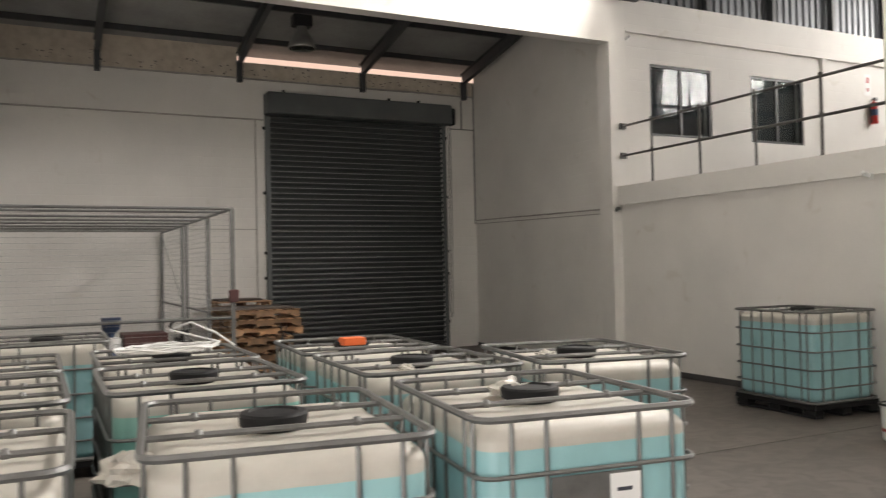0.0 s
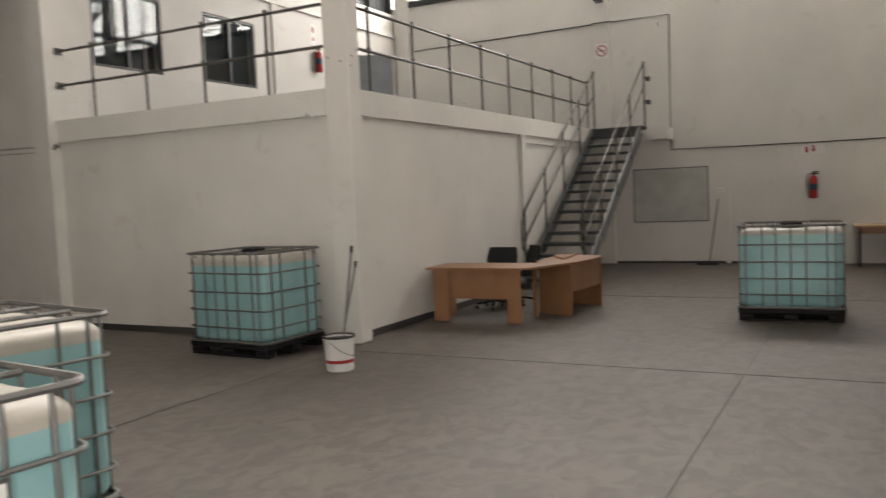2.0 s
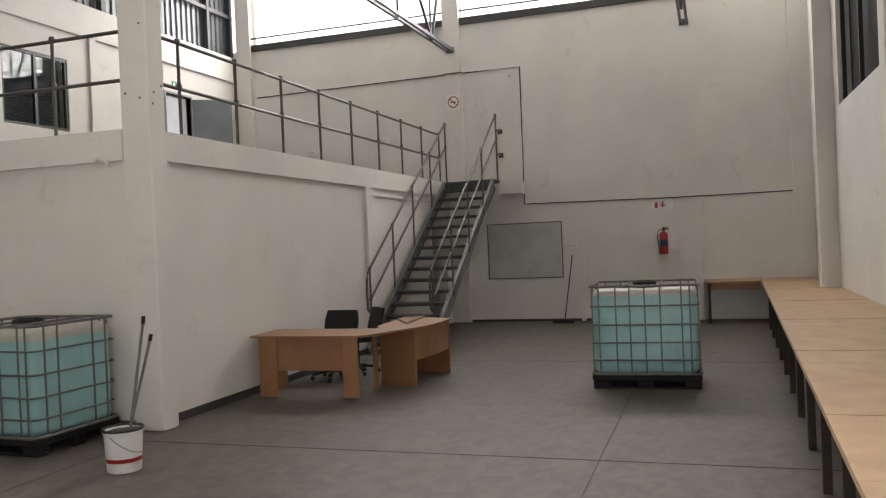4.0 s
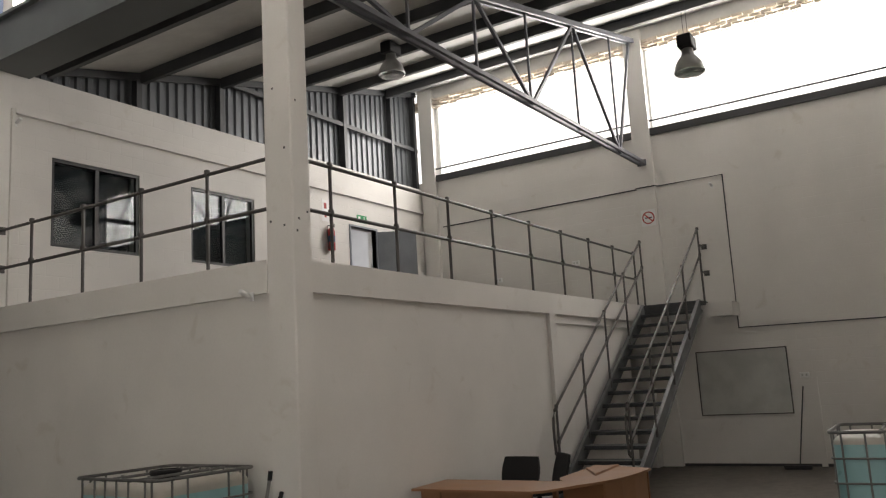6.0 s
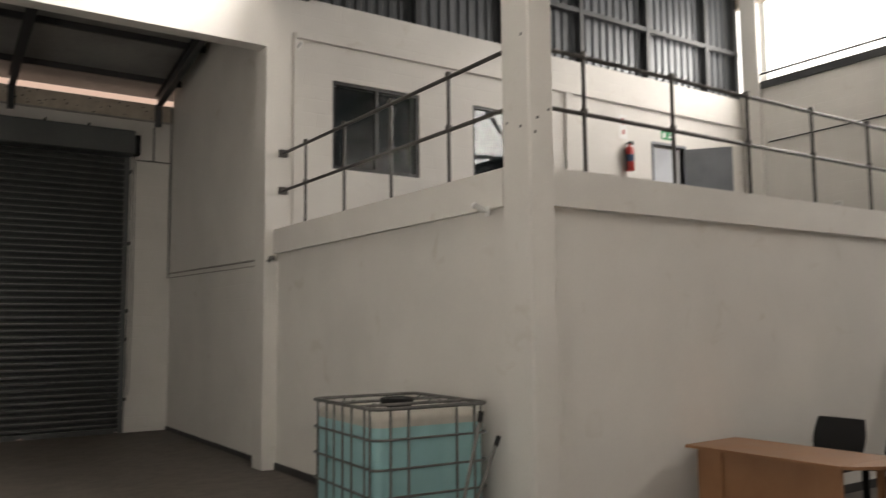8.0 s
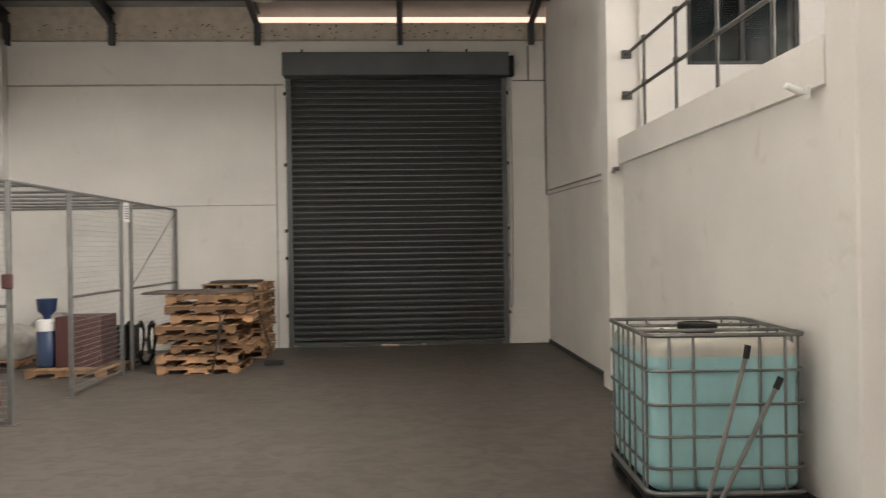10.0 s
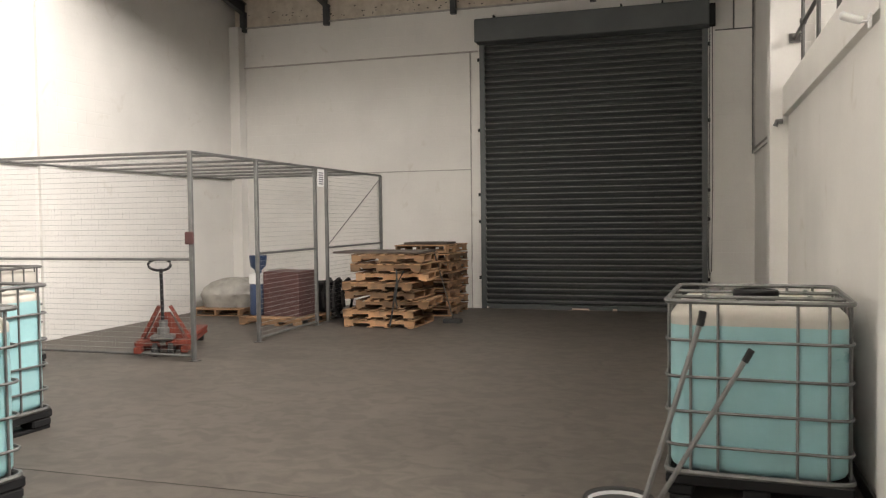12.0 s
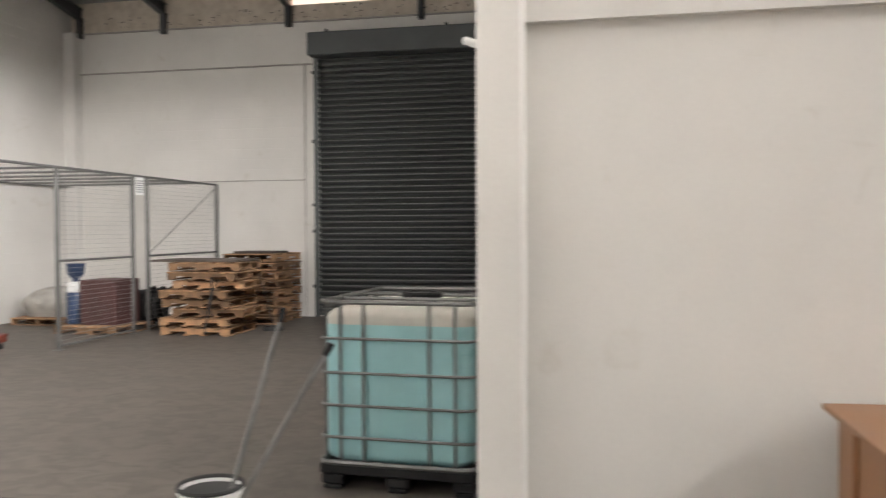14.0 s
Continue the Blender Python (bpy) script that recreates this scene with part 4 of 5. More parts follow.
def pallet_jack():
    j = thing("pallet_jack", "worn orange-red hand pallet jack", "pallet jack")
    j.matrix_basis = pose(0.54, 10.3, FL, 0, 0, 204) @ Matrix.Diagonal((1.1, 1.1, 1.06, 1))
    bd = Build()
    for x in (-0.2, 0.2):
        bd.box(x - 0.08, x + 0.08, -1.1, 0.12, 0.15, 0.2, c=0.01).box(x - 0.08, x - 0.07, -1.05, 0.1, 0.1, 0.15).box(x + 0.07, x + 0.08, -1.05, 0.1, 0.1, 0.15)
    bd.done("fork", M_JACK, j)
    bd = Build().box(-0.32, 0.32, 0.02, 0.3, 0.12, 0.2, c=0.02).box(-0.3, -0.22, 0.1, 0.42, 0.06, 0.14, c=0.01).box(0.22, 0.3, 0.1, 0.42, 0.06, 0.14, c=0.01)
    bar(bd, (-0.27, 0.1, 0.2), (-0.06, 0.14, 0.6), 0.05, 0.04)
    bar(bd, (0.27, 0.1, 0.2), (0.06, 0.14, 0.6), 0.05, 0.04)
    bd.done("chassis", M_JACK, j)
    bd = Build()
    bd.add([(-0.28, 0.08, 0.06), (0.28, 0.08, 0.06), (0.28, 0.16, 0.06), (-0.28, 0.16, 0.06), (-0.06, 0.1, 0.52), (0.06, 0.1, 0.52), (0.06, 0.16, 0.52), (-0.06, 0.16, 0.52)], [(3, 2, 1, 0), (4, 5, 6, 7), (0, 1, 5, 4), (1, 2, 6, 5), (2, 3, 7, 6), (3, 0, 4, 7)])
    bd.done("frame", M_JACK, j)
    Build().lathe([(0.07, 0), (0.07, 0.2), (0.05, 0.22), (0.05, 0.3)], (0, 0.24, 0.14), 14).box(-0.13, 0.13, 0.17, 0.36, 0.2, 0.27, c=0.02).done("pump", M_GALV, j)
    for x in (-0.12, 0.06):
        Build().lathe([(0.08, 0), (0.09, 0.01), (0.09, 0.05), (0.08, 0.06)], (0, 0, 0), 16, pose(x, 0.26, 0.09, 0, 90, 0)).done("wheel", M_RUBBER, j)
    for x in (-0.2, 0.2):
        Build().lathe([(0.035, -0.05), (0.04, -0.04), (0.04, 0.04), (0.035, 0.05)], (0, 0, 0), 12, pose(x, -0.95, 0.04, 0, 90, 0)).done("wheel", M_RUBBER, j)
    bd = Build().path([(0, 0.26, 0.3), (0, 0.28, 0.8), (0, 0.3, 1.06)], 0.02)
    bd.done("tiller", M_BLACK, j)
    bd = Build().path([(0.14 * math.sin(a) * (1 if abs(a) < 2.6 else 0.8), 0.3 + 0.01 * math.cos(a), 1.11 - 0.07 * math.cos(a)) for a in [2 * math.pi * i / 20 for i in range(20)]], 0.016, 8, closed=True)
    bd.done("handle", M_BLACK, j)


pallet_jack()


# ---- desks and chairs ----
def slab(points, z0, z1):
    n = len(points)
    bd = Build()
    v = [(x, y, z0) for x, y in points] + [(x, y, z1) for x, y in points]
    bd.add(v, [tuple(range(n - 1, -1, -1)), tuple(range(n, 2 * n))] + [(i, (i + 1) % n, (i + 1) % n + n, i + n) for i in range(n)])
    return bd


def desks():
    t = thing("desk", "cherry laminate straight desk with modesty panel", "desk", "office desks")
    t.matrix_basis = Matrix(((1.044, 0, 0, 0.005), (0, 1.044, 0, -0.011), (0, 0, 1.037, FL), (0, 0, 0, 1)))
    slab([(9.46, 5.58), (9.46, 4.2), (10.2, 4.2), (10.2, 5.62)], 0.705, 0.73).done("top", M_DESK, t)
    Build().box(9.54, 9.558, 4.42, 5.36, 0.31, 0.704, c=0.003).done("modesty_panel", M_DESK, t)
    for y0, y1, y2 in ((5.26, 5.5, 5.48), (4.22, 4.42, 4.22)):
        bd = Build().box(9.515, 9.539, y0, y1, 0.0, 0.704, c=0.003)
        if y0 > 5:
            bd.box(9.54, 10.15, y2, y2 + 0.022, 0.0, 0.704, c=0.003)
        else:
            bd.box(10.1, 10.15, 4.24, 4.29, 0.0, 0.704, c=0.003)
        bd.done("leg", M_DESK, t)
    t = thing("desk", "cherry laminate curved desk with panelled front", "desk", "office desks")
    t.matrix_basis = Matrix(((1.044, 0, 0, 0.005), (0, 1.044, 0, -0.011), (0, 0, 1.037, FL), (0, 0, 0, 1)))
    curve = [(9.462, 4.197), (9.53, 4.11), (9.68, 4.03), (9.94, 3.93), (10.16, 3.82), (10.36, 3.74), (10.6, 3.69), (10.9, 3.665), (11.2, 3.665), (11.36, 3.68), (11.62, 4.44), (11.2, 4.4), (10.8, 4.38), (10.45, 4.36), (10.3, 4.28), (10.2, 4.197)]
    slab(curve, 0.705, 0.73).done("top", M_DESK, t)
    slab([(10.26, 3.8), (10.284, 3.79), (10.47, 4.32), (10.446, 4.33)], 0.0, 0.704).done("end_panel", M_DESK, t)
    slab([(10.285, 3.79), (10.6, 3.73), (10.9, 3.705), (11.3, 3.71), (11.3, 3.73), (10.9, 3.725), (10.6, 3.75), (10.291, 3.808)], 0.33, 0.704).done("modesty_panel", M_DESK, t)
    slab([(11.305, 3.7), (11.33, 3.7), (11.54, 4.36), (11.515, 4.365)], 0, 0.704).done("leg", M_DESK, t)
    tagged(slab([(11.09, 4.19), (12.01, 4.27), (11.65, 4.54)], FL + 0.7575, FL + 0.783).done("timber_offcut", M_DESK), "triangular laminate offcut lying on the desk", "offcut")


desks()


def office_chair(x, y, turn):
    c = thing("office_chair", "black office swivel chair with mesh back", "chair", "chairs at the desks")
    c.matrix_basis = pose(x, y, FL, 0, 0, turn) @ Matrix.Scale(1.04, 4)
    Build().loft([rounded(0.2, 0.2, 0.08, 0.44, 4), rounded(0.24, 0.24, 0.09, 0.46, 4), rounded(0.24, 0.24, 0.09, 0.5, 4), rounded(0.21, 0.21, 0.08, 0.53, 4)]).done("seat", M_CLOTH, c)
    bk = Build()
    rings = []
    for k in range(7):
        q = k / 6
        hw = 0.22 + 0.03 * math.sin(q * 3.14)
        yy = 0.22 + 0.1 * q
        rings.append([(-hw, yy + 0.03, 0.53 + 0.35 * q), (-hw * 0.5, yy + 0.05, 0.53 + 0.35 * q), (hw * 0.5, yy + 0.05, 0.53 + 0.35 * q), (hw, yy + 0.03, 0.53 + 0.35 * q), (hw, yy, 0.53 + 0.35 * q), (hw * 0.5, yy + 0.015, 0.53 + 0.35 * q), (-hw * 0.5, yy + 0.015, 0.53 + 0.35 * q), (-hw, yy, 0.53 + 0.35 * q)])
    bk.loft(rings).done("backrest", M_CLOTH, c)
    Build().path([(0, 0.1, 0.43), (0, 0.27, 0.45), (0, 0.3, 0.62)], 0.02).path([(0, 0, 0.12), (0, 0, 0.44)], 0.03).done("column", M_BLACK, c)
    bd = Build()
    for k in range(5):
        a = 2 * math.pi * k / 5
        bar(bd, (0, 0, 0.12), (0.28 * math.cos(a), 0.28 * math.sin(a), 0.08), 0.05, 0.03)
    bd.done("base", M_BLACK, c)
    cs = Build().lathe([(0.022, -0.02), (0.028, -0.012), (0.028, 0.012), (0.022, 0.02)], (0, 0, 0), 12, pose(0, 0, 0, 90, 0, 0)).done("castor", M_RUBBER, c)
    cs.matrix_basis = pose(0.28, 0, 0.03)
    for k in range(1, 5):
        a = 2 * math.pi * k / 5
        part("castor", cs.data, c, pose(0.28 * math.cos(a), 0.28 * math.sin(a), 0.03, 0, 0, math.degrees(a)))


office_chair(11.24, 5.36, -92)
office_chair(11.7, 5.2, -138)


# ---- workbench ----
def workbench():
    t = tagged(new("workbench"), "long chipboard workbench along two walls", "workbench")
    t.matrix_basis = pose(0, 0, FL) @ Matrix.Diagonal((1, 1, 1 - FL / 0.75, 1))
    def edge(x):
        return -0.15 - 0.029 * (x - 4.67)
    x, k = 2.2, 0
    while x < E - 0.1:
        x2 = min(x + 1.19, E - 0.004)
        dz = 0.002 * (k % 2)
        slab([(x, S + 0.004), (x2, S + 0.004), (x2, edge(x2)), (x, edge(x))], 0.715 + dz, 0.75 + dz).done("top_panel", M_BENCH, t)
        x, k = x + 1.2, k + 1
    Build().box(E - 0.85, E - 0.004, -0.52, 0.52, 0.715, 0.75, c=0.003).done("top_panel", M_BENCH, t)
    bd = Build()
    xx = 2.3
    while xx < 17.5:
        f = edge(xx)
        bd.box(xx, xx + 0.05, f - 0.14, f - 0.08, 0, 0.714).box(xx, xx + 0.05, S + 0.05, S + 0.1, 0, 0.714).box(xx, xx + 0.05, S + 0.1, f - 0.14, 0.62, 0.714)
        xx += 1.2
    bd.box(E - 0.8, E - 0.75, 0.4, 0.45, 0, 0.714)
    bd.done("leg", M_DARKWOOD, t)
    slab([(2.25, edge(2.25) - 0.08), (2.25, edge(2.25) - 0.06), (E - 0.85, edge(E) - 0.06), (E - 0.85, edge(E) - 0.08)][::-1], 0.6, 0.714).box(E - 0.8, E - 0.78, -0.5, 0.45, 0.6, 0.714).done("apron", M_DESK, t)


workbench()


# ---- windows and door of the offices ----
def office_window(i, a, c):
    w = structure(new("window_%d" % (6 + i)), "black framed sliding window with dark blinds", "window")
    f = Build()
    y0, y1 = HN + 0.02, HN + 0.08
    f.box(a, c, y0, y1, WZ0, WZ0 + 0.05).box(a, c, y0, y1, WZ1 - 0.05, WZ1)
    for x in (a, (a + c) / 2 - 0.03, c - 0.05):
        f.box(x, x + (0.05 if x != (a + c) / 2 - 0.03 else 0.06), y0, y1, WZ0 + 0.05, WZ1 - 0.05)
    f.done("frame", M_FRAME, w)
    p = Build().box(a + 0.05, c - 0.05, HN + 0.045, HN + 0.05, WZ0 + 0.05, WZ1 - 0.05).done("pane", M_GLASS, w)
    p.visible_shadow = False
    s = Build()
    z = WZ0 + 0.06
    while z < WZ1 - 0.06:
        s.box(a + 0.1, c - 0.1, HN + 0.12 + 0.002 * (int(z * 1000) % 2), HN + 0.124, z, z + 0.027)
        z += 0.029
    s.done("blind", M_BLIND, w)


for i, (a, c) in enumerate(WIN):
    office_window(i, a, c)

# rooms behind the office wall; the partition keeps the added lamp off the windows
b = Build().box(8.3, E, HN + 3.0, HN + 3.1, DECK, 6.4).box(14.6, 14.7, HN + T, HN + 3, DECK, 6.4)
structure(b.done("wall_office_back", M_ROOM), "plain white office wall", "wall")
b = Build().box(8.3, E, HN + T, HN + 3.0, 6.3, 6.4)
structure(b.done("ceiling_office", M_ROOM), "plain white office ceiling", "ceiling")
b = Build().box(8.3, E, HN, HN + 3.0, DECK - 0.14, DECK)
structure(b.done("floor_office", M_FLOOR), "plain office floor", "floor")
b = Build().box(E, E + T, HN + T, HN + 3.1, DECK, 6.4)
structure(b.done("wall_office_east", M_ROOM), "plain white office end wall", "wall")
# unseen source, added so the open doorway shows a bright room
window_light("office_fill", (16.4, HN + 1.5, 6.25), (16.4, HN + 1.5, 3), 1.2, 0.6, 70, (0.93, 0.96, 1.0))

d = structure(new("door_2"), "grey blue office door standing open", "door")
b = Build().box(DX0 - 0.04, DX0, HN - 0.02, HN + 0.12, DECK, DT + 0.04).box(DX1, DX1 + 0.04, HN - 0.02, HN + 0.12, DECK, DT + 0.04).box(DX0, DX1, HN - 0.02, HN + 0.12, DT, DT + 0.04)
b.done("frame", M_DOOR, d)
lf = Build().box(0, 0.86, -0.02, 0.02, 0.01, 2.13, c=0.004).done("leaf", M_DOOR, d)
lf.matrix_basis = pose(DX1, HN - 0.04, DECK, 0, 0, -52)
hd = Build().path([(0.78, -0.02, 1.0), (0.78, -0.06, 1.0), (0.68, -0.06, 1.0)], 0.01).lathe([(0.025, 0), (0.025, 0.006)], (0, 0, 0), 10, pose(0.78, -0.02, 1.0, 90, 0, 0)).done("handle", M_GALV, d)
hd.matrix_basis = pose(DX1, HN - 0.04, DECK, 0, 0, -52)

t = thing("kitchen_cabinet", "white cabinet with a wall box beside the door", "cabinet")
Build().box(17.45, 18.2, HN - 0.45, HN - 0.004, DECK + 0.001, DECK + 0.9, c=0.006).done("body", M_PAPER, t)
Build().box(17.47, 17.82, HN - 0.47, HN - 0.452, DECK + 0.08, DECK + 0.88).done("door", M_PAPER, t)
Build().box(17.84, 18.18, HN - 0.47, HN - 0.452, DECK + 0.08, DECK + 0.88).done("door", M_PAPER, t)


# ---- fixtures on the walls ----
def extinguisher(m, label="red fire extinguisher hung on the wall"):
    e = thing("fire_extinguisher", label, "fire extinguisher", "fire extinguishers")
    e.matrix_basis = m
    Build().lathe([(0.07, 0), (0.08, 0.015), (0.08, 0.4), (0.06, 0.45), (0.025, 0.47), (0.025, 0.5)], (0, -0.09, 0), 18).done("cylinder", M_RED, e)
    Build().lathe([(0.081, 0.17), (0.081, 0.3)], (0, -0.09, 0), 18).done("band", M_BLUE, e)
    Build().box(-0.015, 0.1, -0.105, -0.075, 0.5, 0.53).box(-0.015, 0.11, -0.1, -0.08, 0.545, 0.56).lathe([(0.02, 0.5), (0.02, 0.55)], (0, -0.09, 0), 8).done("valve", M_BLACK, e)
    Build().path([(-0.01, -0.09, 0.52), (-0.1, -0.09, 0.5), (-0.13, -0.09, 0.38), (-0.1, -0.1, 0.12), (-0.09, -0.1, 0.02)], 0.012, 6).done("hose", M_RUBBER, e)
    Build().box(-0.03, 0.03, -0.012, -0.001, 0.3, 0.45).done("bracket", M_GALV, e)


extinguisher(pose(E, 1.28, 1.3, 0, 0, -90))
extinguisher(pose(15.06, HN, 4.58))


def sign(name, label, w, h, m, mat, marks):
    s = thing(name, label, "sign")
    s.matrix_basis = m
    Build().box(-w / 2, w / 2, -0.004, -0.001, -h / 2, h / 2).done("plate", mat, s)
    for nm, bd, mt in marks:
        bd.done(nm, mt, s)


def disc_mark(r0, r1, slash=True):
    bd = Build()
    n = 28
    v = [((r * math.cos(2 * math.pi * j / n)), -0.006, r * math.sin(2 * math.pi * j / n)) for r in (r0, r1) for j in range(n)]
    bd.add(v, [(j, (j + 1) % n, n + (j + 1) % n, n + j) for j in range(n)])
    if slash:
        bd.box(-r0, r0, -0.008, -0.0065, -0.012, 0.012, pose(0, 0, 0, 0, 45, 0))
    return bd


sign("no_smoking_sign", "white no smoking sign with red ring", 0.3, 0.34, pose(E - 0.1, 5.70, 4.86, 0, 0, -90), M_PAPER,
     [("ring", disc_mark(0.105, 0.13), M_RED), ("cigarette", Build().box(-0.07, 0.07, -0.0052, -0.0042, -0.012, 0.012), M_INK)])
arrow = Build().box(-0.02, 0.02, -0.007, -0.005, 0.0, 0.07)
arrow.add([(-0.06, -0.006, 0.0), (0.06, -0.006, 0.0), (0, -0.006, -0.07)], [(0, 2, 1)])
sign("extinguisher_sign", "white sign with red extinguisher and arrow", 0.42, 0.2, pose(E, 1.28, 2.33, 0, 0, -90), M_PAPER,
     [("pictogram", Build().box(-0.16, -0.1, -0.007, -0.005, -0.07, 0.05), M_RED), ("arrow", arrow, M_RED)])
ar2 = Build().box(-0.03, 0.03, -0.007, -0.005, -0.14, -0.06).box(-0.04, 0.04, -0.007, -0.005, 0.04, 0.16)
sign("extinguisher_sign", "white sign with red extinguisher and arrow", 0.2, 0.45, pose(15.0, HN, 5.42), M_PAPER, [("pictogram", ar2, M_RED)])
man = Build().box(-0.12, -0.05, -0.007, -0.005, -0.05, 0.05).box(0.07, 0.09, -0.007, -0.005, -0.01, 0.06)
man.add([(0.03, -0.006, -0.01), (0.13, -0.006, -0.01), (0.08, -0.006, -0.06)], [(0, 2, 1)])
sign("exit_sign", "green emergency exit sign above the door", 0.34, 0.17, pose(16.2, HN, 5.4), M_GREEN, [("pictogram", man, M_PAPER)])
t = thing("door_call_point", "small black switch box beside the door", "switch")
Build().box(15.55, 15.63, HN - 0.03, HN - 0.001, 4.1, 4.3, c=0.006).done("body", M_BLACK, t)

t = thing("whiteboard", "aged whiteboard with grey aluminium frame", "whiteboard")
Build().box(E - 0.02, E - 0.013, 3.42, 5.05, 0.89, 2.07).done("panel", M_BOARD, t)
b = Build()
b.box(E - 0.03, E - 0.012, 3.4, 3.42, 0.87, 2.09).box(E - 0.03, E - 0.012, 5.05, 5.07, 0.87, 2.09).box(E - 0.03, E - 0.012, 3.42, 5.05, 0.87, 0.89).box(E - 0.03, E - 0.012, 3.42, 5.05, 2.07, 2.09)
b.done("frame", M_RAIL, t)

b = Build()
b.path([(E - 0.015, S, 2.47), (E - 0.015, 0.5, 2.46), (E - 0.115, 0.53, 2.46), (E - 0.115, 0.91, 2.46), (E - 0.015, 0.93, 2.46), (E - 0.015, 4.2, 2.5), (E - 0.015, 4.18, 5.5), (E - 0.015, 5.48, 5.5), (E - 0.115, 5.5, 5.5), (E - 0.115, 5.9, 5.5), (E - 0.015, 5.92, 5.5), (E - 0.015, 10.7, 5.45)], 0.014, 6)
structure(b.done("conduit_east", M_RAFTER), "dark electrical conduit along the end wall", "conduit")
b = Build()
b.path([(SH1 + 0.5, N - 0.02, 5.5), (SH1 + 0.5, N - 0.02, 4.85)], 0.015, 6).path([(SH1 + 0.2, N - 0.02, 4.85), (SH1 + 0.8, N - 0.02, 4.85)], 0.012, 6)
b.path([(XC - 0.02, N - 0.03, 5.9), (XC - 0.02, N - 0.03, 2.7)], 0.015, 6)
structure(b.done("conduit_north", M_GALV), "grey electrical conduit by the shutter", "conduit")


def wall_camera(m):
    c = thing("security_camera", "small white security camera on a bracket", "camera", "security cameras")
    c.matrix_basis = m @ Matrix.Scale(0.7, 4)
    Build().box(-0.04, 0.04, -0.02, 0, -0.06, 0.06, c=0.005).done("base", M_PAPER, c)
    Build().path([(0, -0.02, 0), (0, -0.09, 0.0), (0, -0.12, 0.03)], 0.012, 6).done("arm", M_PAPER, c)
    Build().lathe([(0.03, -0.1), (0.036, -0.09), (0.036, 0.06), (0.02, 0.075)], (0, 0, 0), 12, pose(0, -0.16, 0.04, 70, 0, 0)).done("body", M_PAPER, c)


wall_camera(pose(XC - 0.04, 6.3, 2.72, 0, 0, -90))
wall_camera(pose(E, 4.4, 5.3, 0, 0, -90))
wall_camera(pose(8.5, HN, 5.7))
for m in (pose(XC - 0.04, 11.0, 2.68, 0, 0, -90),):
    t = thing("pipe_stub", "short grey pipe end on the beam", "pipe")
    t.matrix_basis = m
    Build().path([(0, 0, 0), (0, -0.06, 0), (0, -0.08, -0.05)], 0.03, 8).done("body", M_GALV, t)
for y, z in ((9.3, 4.0), (7.4, 4.15), (3.15, 1.55)):
    t = thing("wall_socket", "white double wall socket", "socket", "wall sockets")
    Build().box(E - 0.035, E - 0.001, y - 0.08, y + 0.08, z - 0.05, z + 0.05, c=0.006).done("plate", M_PAPER, t)
    Build().box(E - 0.039, E - 0.036, y - 0.05, y - 0.02, z - 0.02, z + 0.02).box(E - 0.039, E - 0.036, y + 0.02, y + 0.05, z - 0.02, z + 0.02).done("switch", M_BOARD, t)
b = Build().box(E - 0.03, E, 2.95, 3.05, FL, 1.5)
structure(b.done("trunking", M_WALL), "white painted cable trunking", "trunking")


# ---- hanging lamps ----
def bay_lamp(x, y, z, roof):
    p = thing("high_bay_lamp", "unlit aluminium high bay pendant lamp", "lamp", "high bay lamps")
    p.matrix_basis = pose(x, y, z)
    Build().box(-0.17, 0.17, -0.11, 0.11, 0.36, 0.56, c=0.015).done("gear_box", M_BLACK, p)
    Build().lathe([(0.235, -0.02), (0.24, 0.0), (0.225, 0.04), (0.2, 0.12), (0.15, 0.2), (0.1, 0.26), (0.085, 0.36)], n=24).done("reflector", M_LAMP, p)
    Build().lathe([(0.12, -0.06), (0.2, -0.045), (0.23, -0.021)], n=24).done("lens", M_LENS, p)
    b = Build()
    for dx in (-0.12, 0.12):
        b.path([(dx, 0, 0.56), (dx * 1.3, 0, roof - z)], 0.005, 5)
    b.done("chain", M_RAFTER, p)


bay_lamp(14.7, 3.6, 6.3, roof_z(14.7) - 0.02)
bay_lamp(13.55, 8.4, 7.18, roof_z(13.6) - 0.02)
bay_lamp(3.3, 13.6, 5.62, bay_z(13.6) - 0.02)


# ---- small loose things ----
t = thing("paint_bucket", "white plastic paint bucket with red band", "bucket")
t.matrix_basis = pose(6.79, 5.16, FL) @ Matrix.Diagonal((1, 1, 0.96, 1))
Build().lathe([(0.135, 0), (0.14, 0.01), (0.158, 0.34), (0.168, 0.345), (0.168, 0.37), (0.158, 0.375), (0.152, 0.36), (0.134, 0.02)], n=28).done("body", M_PAPER, t)
Build().lathe([(0.1475, 0.09), (0.1505, 0.125)], n=28).done("band", M_RED, t)
Build().path([(0.163 * math.cos(2 * math.pi * i / 24), 0.163 * math.sin(2 * math.pi * i / 24), 0.37) for i in range(24)], 0.013, 6, closed=True).done("rim", M_RUBBER, t)
# dark disc filling the bucket just below its rim
Build().lathe([(0.13, 0.3), (0.151, 0.345), (0.12, 0.35)], n=20).done("dark_disc", M_RUBBER, t)
Build().path([(0.17 * math.cos(a), -0.17 * abs(math.sin(a)) * 0.25 - 0.14 * abs(math.sin(a)), 0.33 - 0.16 * math.sin(a)) for a in [math.pi * i / 12 for i in range(13)]], 0.004, 5).done("handle", M_GALV, t)
t = thing("mop", "mop with grey steel handle standing in the bucket", "mop", "mops in the bucket")
Build().path([(6.81, 5.16, FL + 0.03), (7.172, 5.207, 1.17)], 0.013, 8).done("handle", M_GALV, t)
Build().path([(7.163, 5.205, 1.13), (7.177, 5.208, 1.2)], 0.018, 8).done("grip", M_BLACK, t)
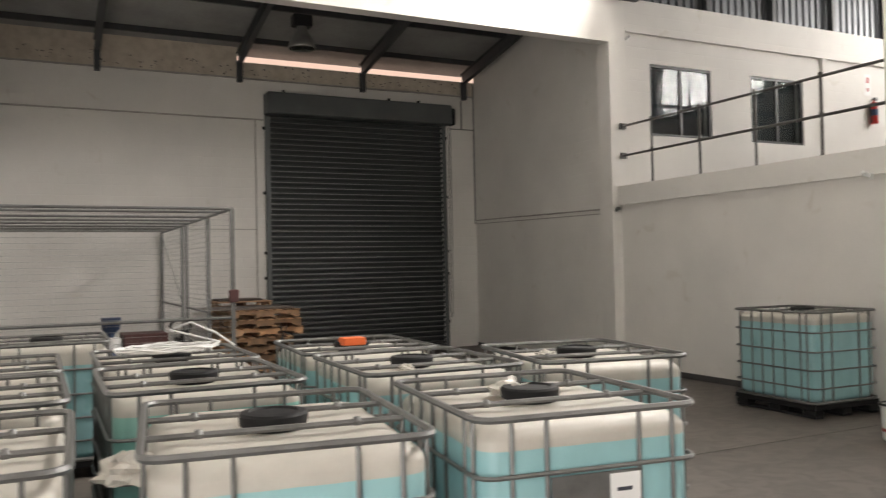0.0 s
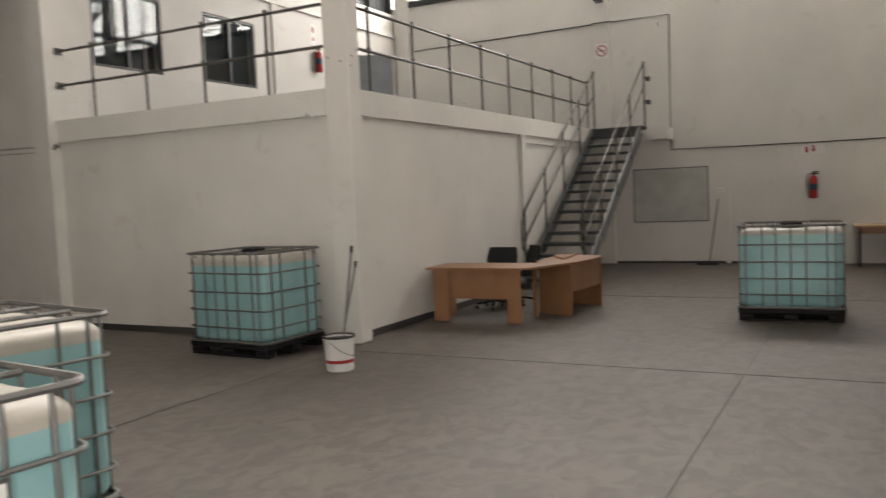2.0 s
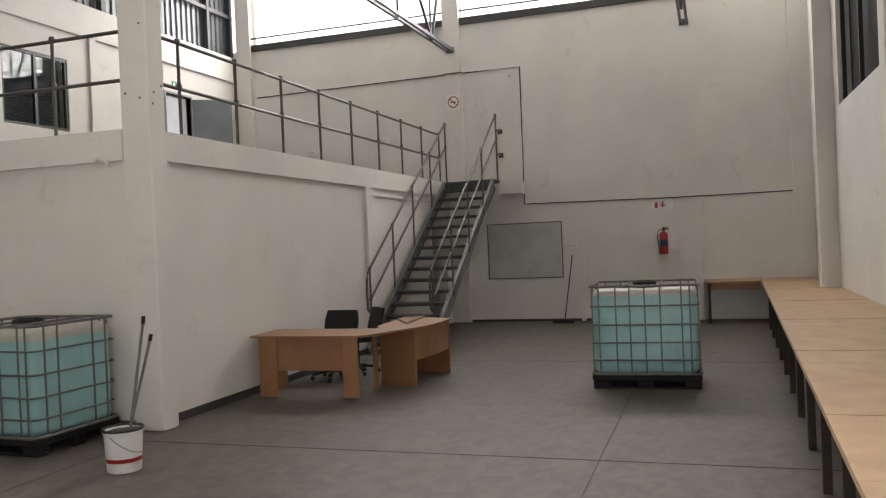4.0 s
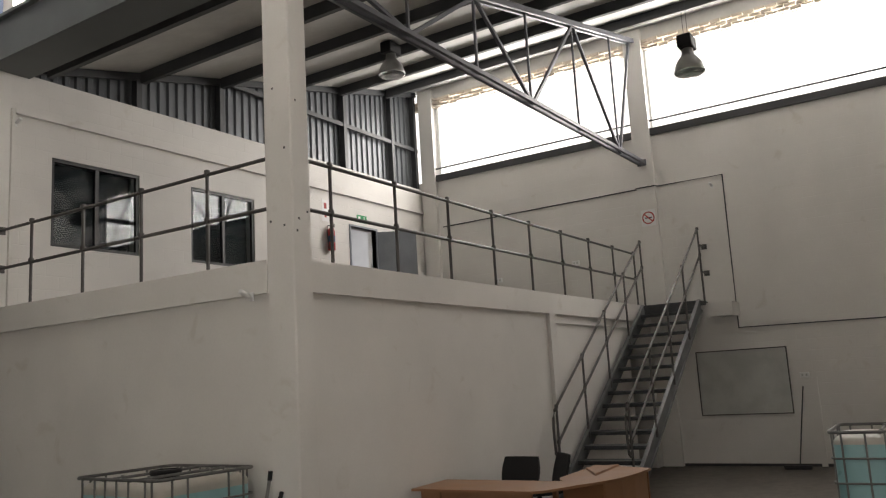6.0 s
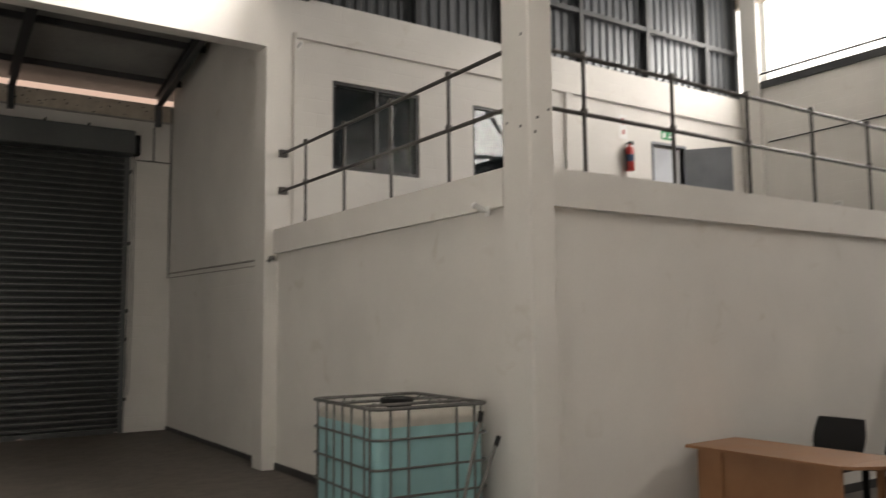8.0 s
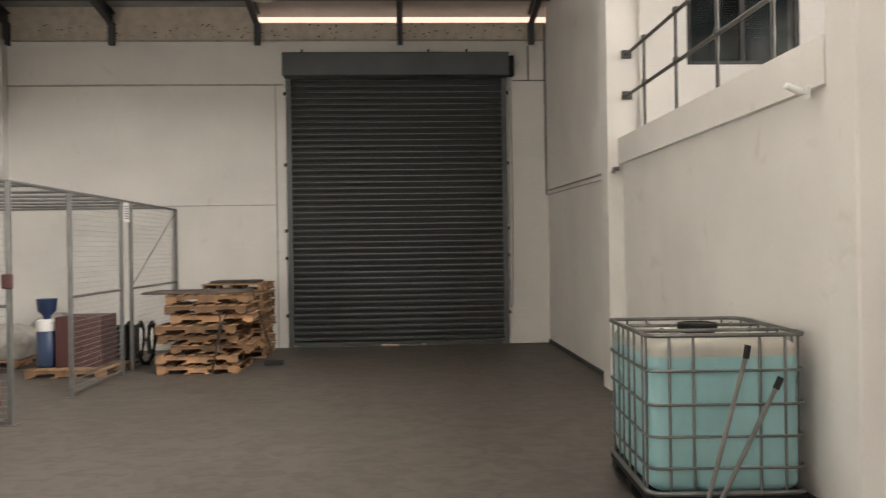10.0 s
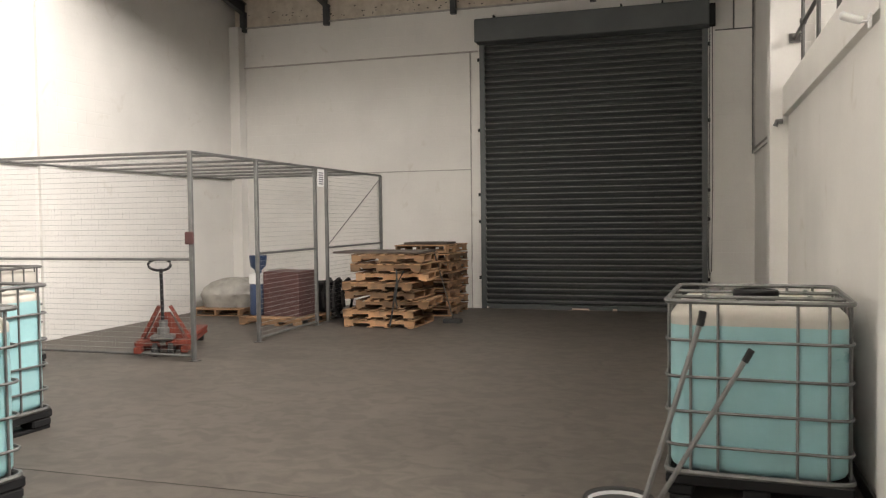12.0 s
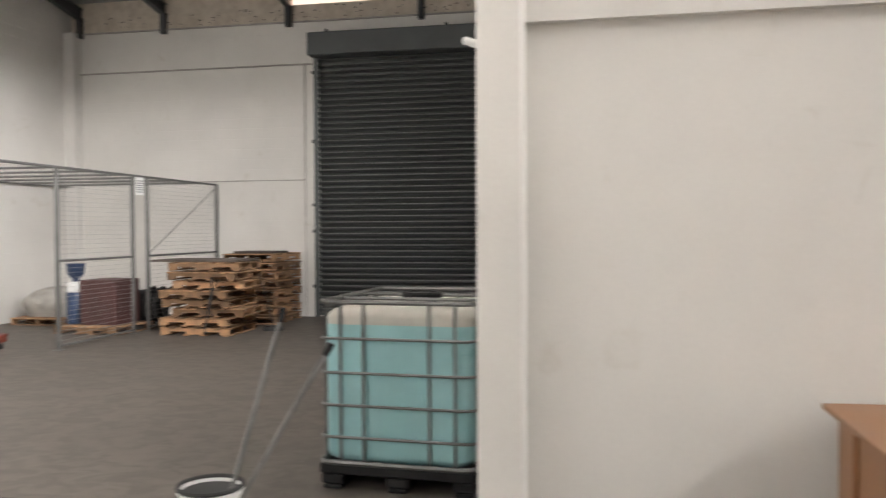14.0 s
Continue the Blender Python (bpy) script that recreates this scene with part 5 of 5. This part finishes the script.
t = thing("mop", "mop with grey steel handle standing in the bucket", "mop", "mops in the bucket")
Build().path([(6.79, 5.19, FL + 0.03), (7.38, 5.305, 0.98)], 0.013, 8).done("handle", M_GALV, t)
Build().path([(7.365, 5.302, 0.95), (7.398, 5.31, 1.01)], 0.018, 8).done("grip", M_BLACK, t)
t = thing("broom", "dark broom leaning on the end wall", "broom")
Build().path([(18.2, 3.35, FL + 0.06), (E - 0.03, 3.2, 1.35)], 0.012, 8).done("handle", M_RAFTER, t)
Build().box(18.1, 18.22, 3.15, 3.6, FL, FL + 0.07, c=0.01).done("head", M_RUBBER, t)
t = thing("broom", "old broom leaning on the pallet stack", "broom")
Build().path([(3.35, 14.0, FL + 0.06), (3.0, 14.1, 1.1)], 0.012, 8).done("handle", M_DARKWOOD, t)
Build().box(3.2, 3.5, 13.9, 14.05, FL, FL + 0.07, c=0.01).done("head", M_RUBBER, t)
b = Build()
r = random.Random(2)
pts = []
for i in range(90):
    a = i * 0.42
    rr = 0.24 + 0.05 * math.sin(i * 0.37)
    pts.append((0.0 + rr * math.cos(a) * 1.3, 6.15 + rr * math.sin(a) * 0.9, 1.16 + 0.03 * abs(math.sin(i * 0.9)) + 0.0004 * i))
pts += [(0.0, 6.1, 1.33), (0.15, 6.1, 1.38), (0.32, 6.05, 1.3), (0.45, 6.0, 1.2)]
b.path(pts, 0.008, 5)
tagged(b.done("rope_coil", M_PAPER), "loose coil of white strapping on a tank", "rope")
tagged(Build().box(1.3, 1.48, 5.98, 6.12, 1.14, 1.2, c=0.004).done("orange_box", M_ORANGE), "small bright orange box on a tank", "box")


def crumple(name, x, y, z, s, label, seed):
    bm = bmesh.new()
    bmesh.ops.create_icosphere(bm, subdivisions=3, radius=1)
    for v in bm.verts:
        k = noise.noise(v.co * 2.3 + Vector((seed, 0, 0))) * 0.6 + noise.noise(v.co * 6 + Vector((0, seed, 0))) * 0.25
        v.co *= 1 + k
        v.co.z = max(v.co.z * 0.6, -0.25)
    me = bpy.data.meshes.new(name)
    bm.to_mesh(me); bm.free()
    me.materials.append(M_WHITE)
    o = new(name, me)
    o.matrix_basis = Matrix.Translation((x, y, z)) @ Matrix.Scale(s, 4)
    return tagged(o, label, "plastic wrap", "scraps of plastic wrap")


crumple("plastic_wrap", 1.26, 3.42, 1.125, 0.09, "crumpled clear plastic wrap on a tank", 1)
crumple("plastic_wrap", -0.55, 3.1, 1.02, 0.11, "crumpled clear plastic wrap on a tank cage", 5)
crumple("plastic_wrap", 1.2, 4.55, 1.115, 0.05, "crumpled clear plastic wrap on a tank", 9)
crumple("plastic_wrap", 2.3, 4.65, 1.115, 0.07, "crumpled clear plastic wrap on a tank", 12)

# drilled holes in the column, pocks in the raw mortar, strap on the pallets
r = random.Random(8)
b = Build()
for z in (3.36, 3.42, 4.12, 4.75):
    y = 5.8 + r.uniform(0, 0.24)
    b.box(8.0832, 8.086, y - 0.011, y + 0.011, z - 0.011, z + 0.011)
for z in (3.3, 3.42, 3.5, 4.6):
    x = 8.13 + r.uniform(0, 0.16)
    b.box(x - 0.011, x + 0.011, 5.7432, 5.746, z - 0.011, z + 0.011)
structure(b.done("bolt_hole", M_SKIRT), "dark drilled holes in the white column", "hole")
b = Build()
for i in range(110):
    x, z, q = r.uniform(W + 0.3, XC - 0.2), r.uniform(5.65, 5.92), r.uniform(0.008, 0.02)
    b.box(x - q, x + q, N - 0.003, N + 0.01, z - q * 0.6, z + q * 0.6)
structure(b.done("mortar_hole", M_SKIRT), "small dark holes in the raw mortar strip", "hole")
b = Build()
b.path([(2.7, 13.1, 0.86), (2.72, 13.06, 0.7), (2.68, 13.05, 0.45), (2.64, 13.05, 0.2), (2.6, 13.03, FL + 0.04)], 0.014, 6)
b.path([(2.82, 13.1, 0.84), (2.74, 13.05, 0.66), (2.7, 13.04, 0.4), (2.73, 13.04, 0.26)], 0.012, 6)
tagged(b.done("strap", M_RUBBER), "loose black strap hanging on the pallet stack", "strap")
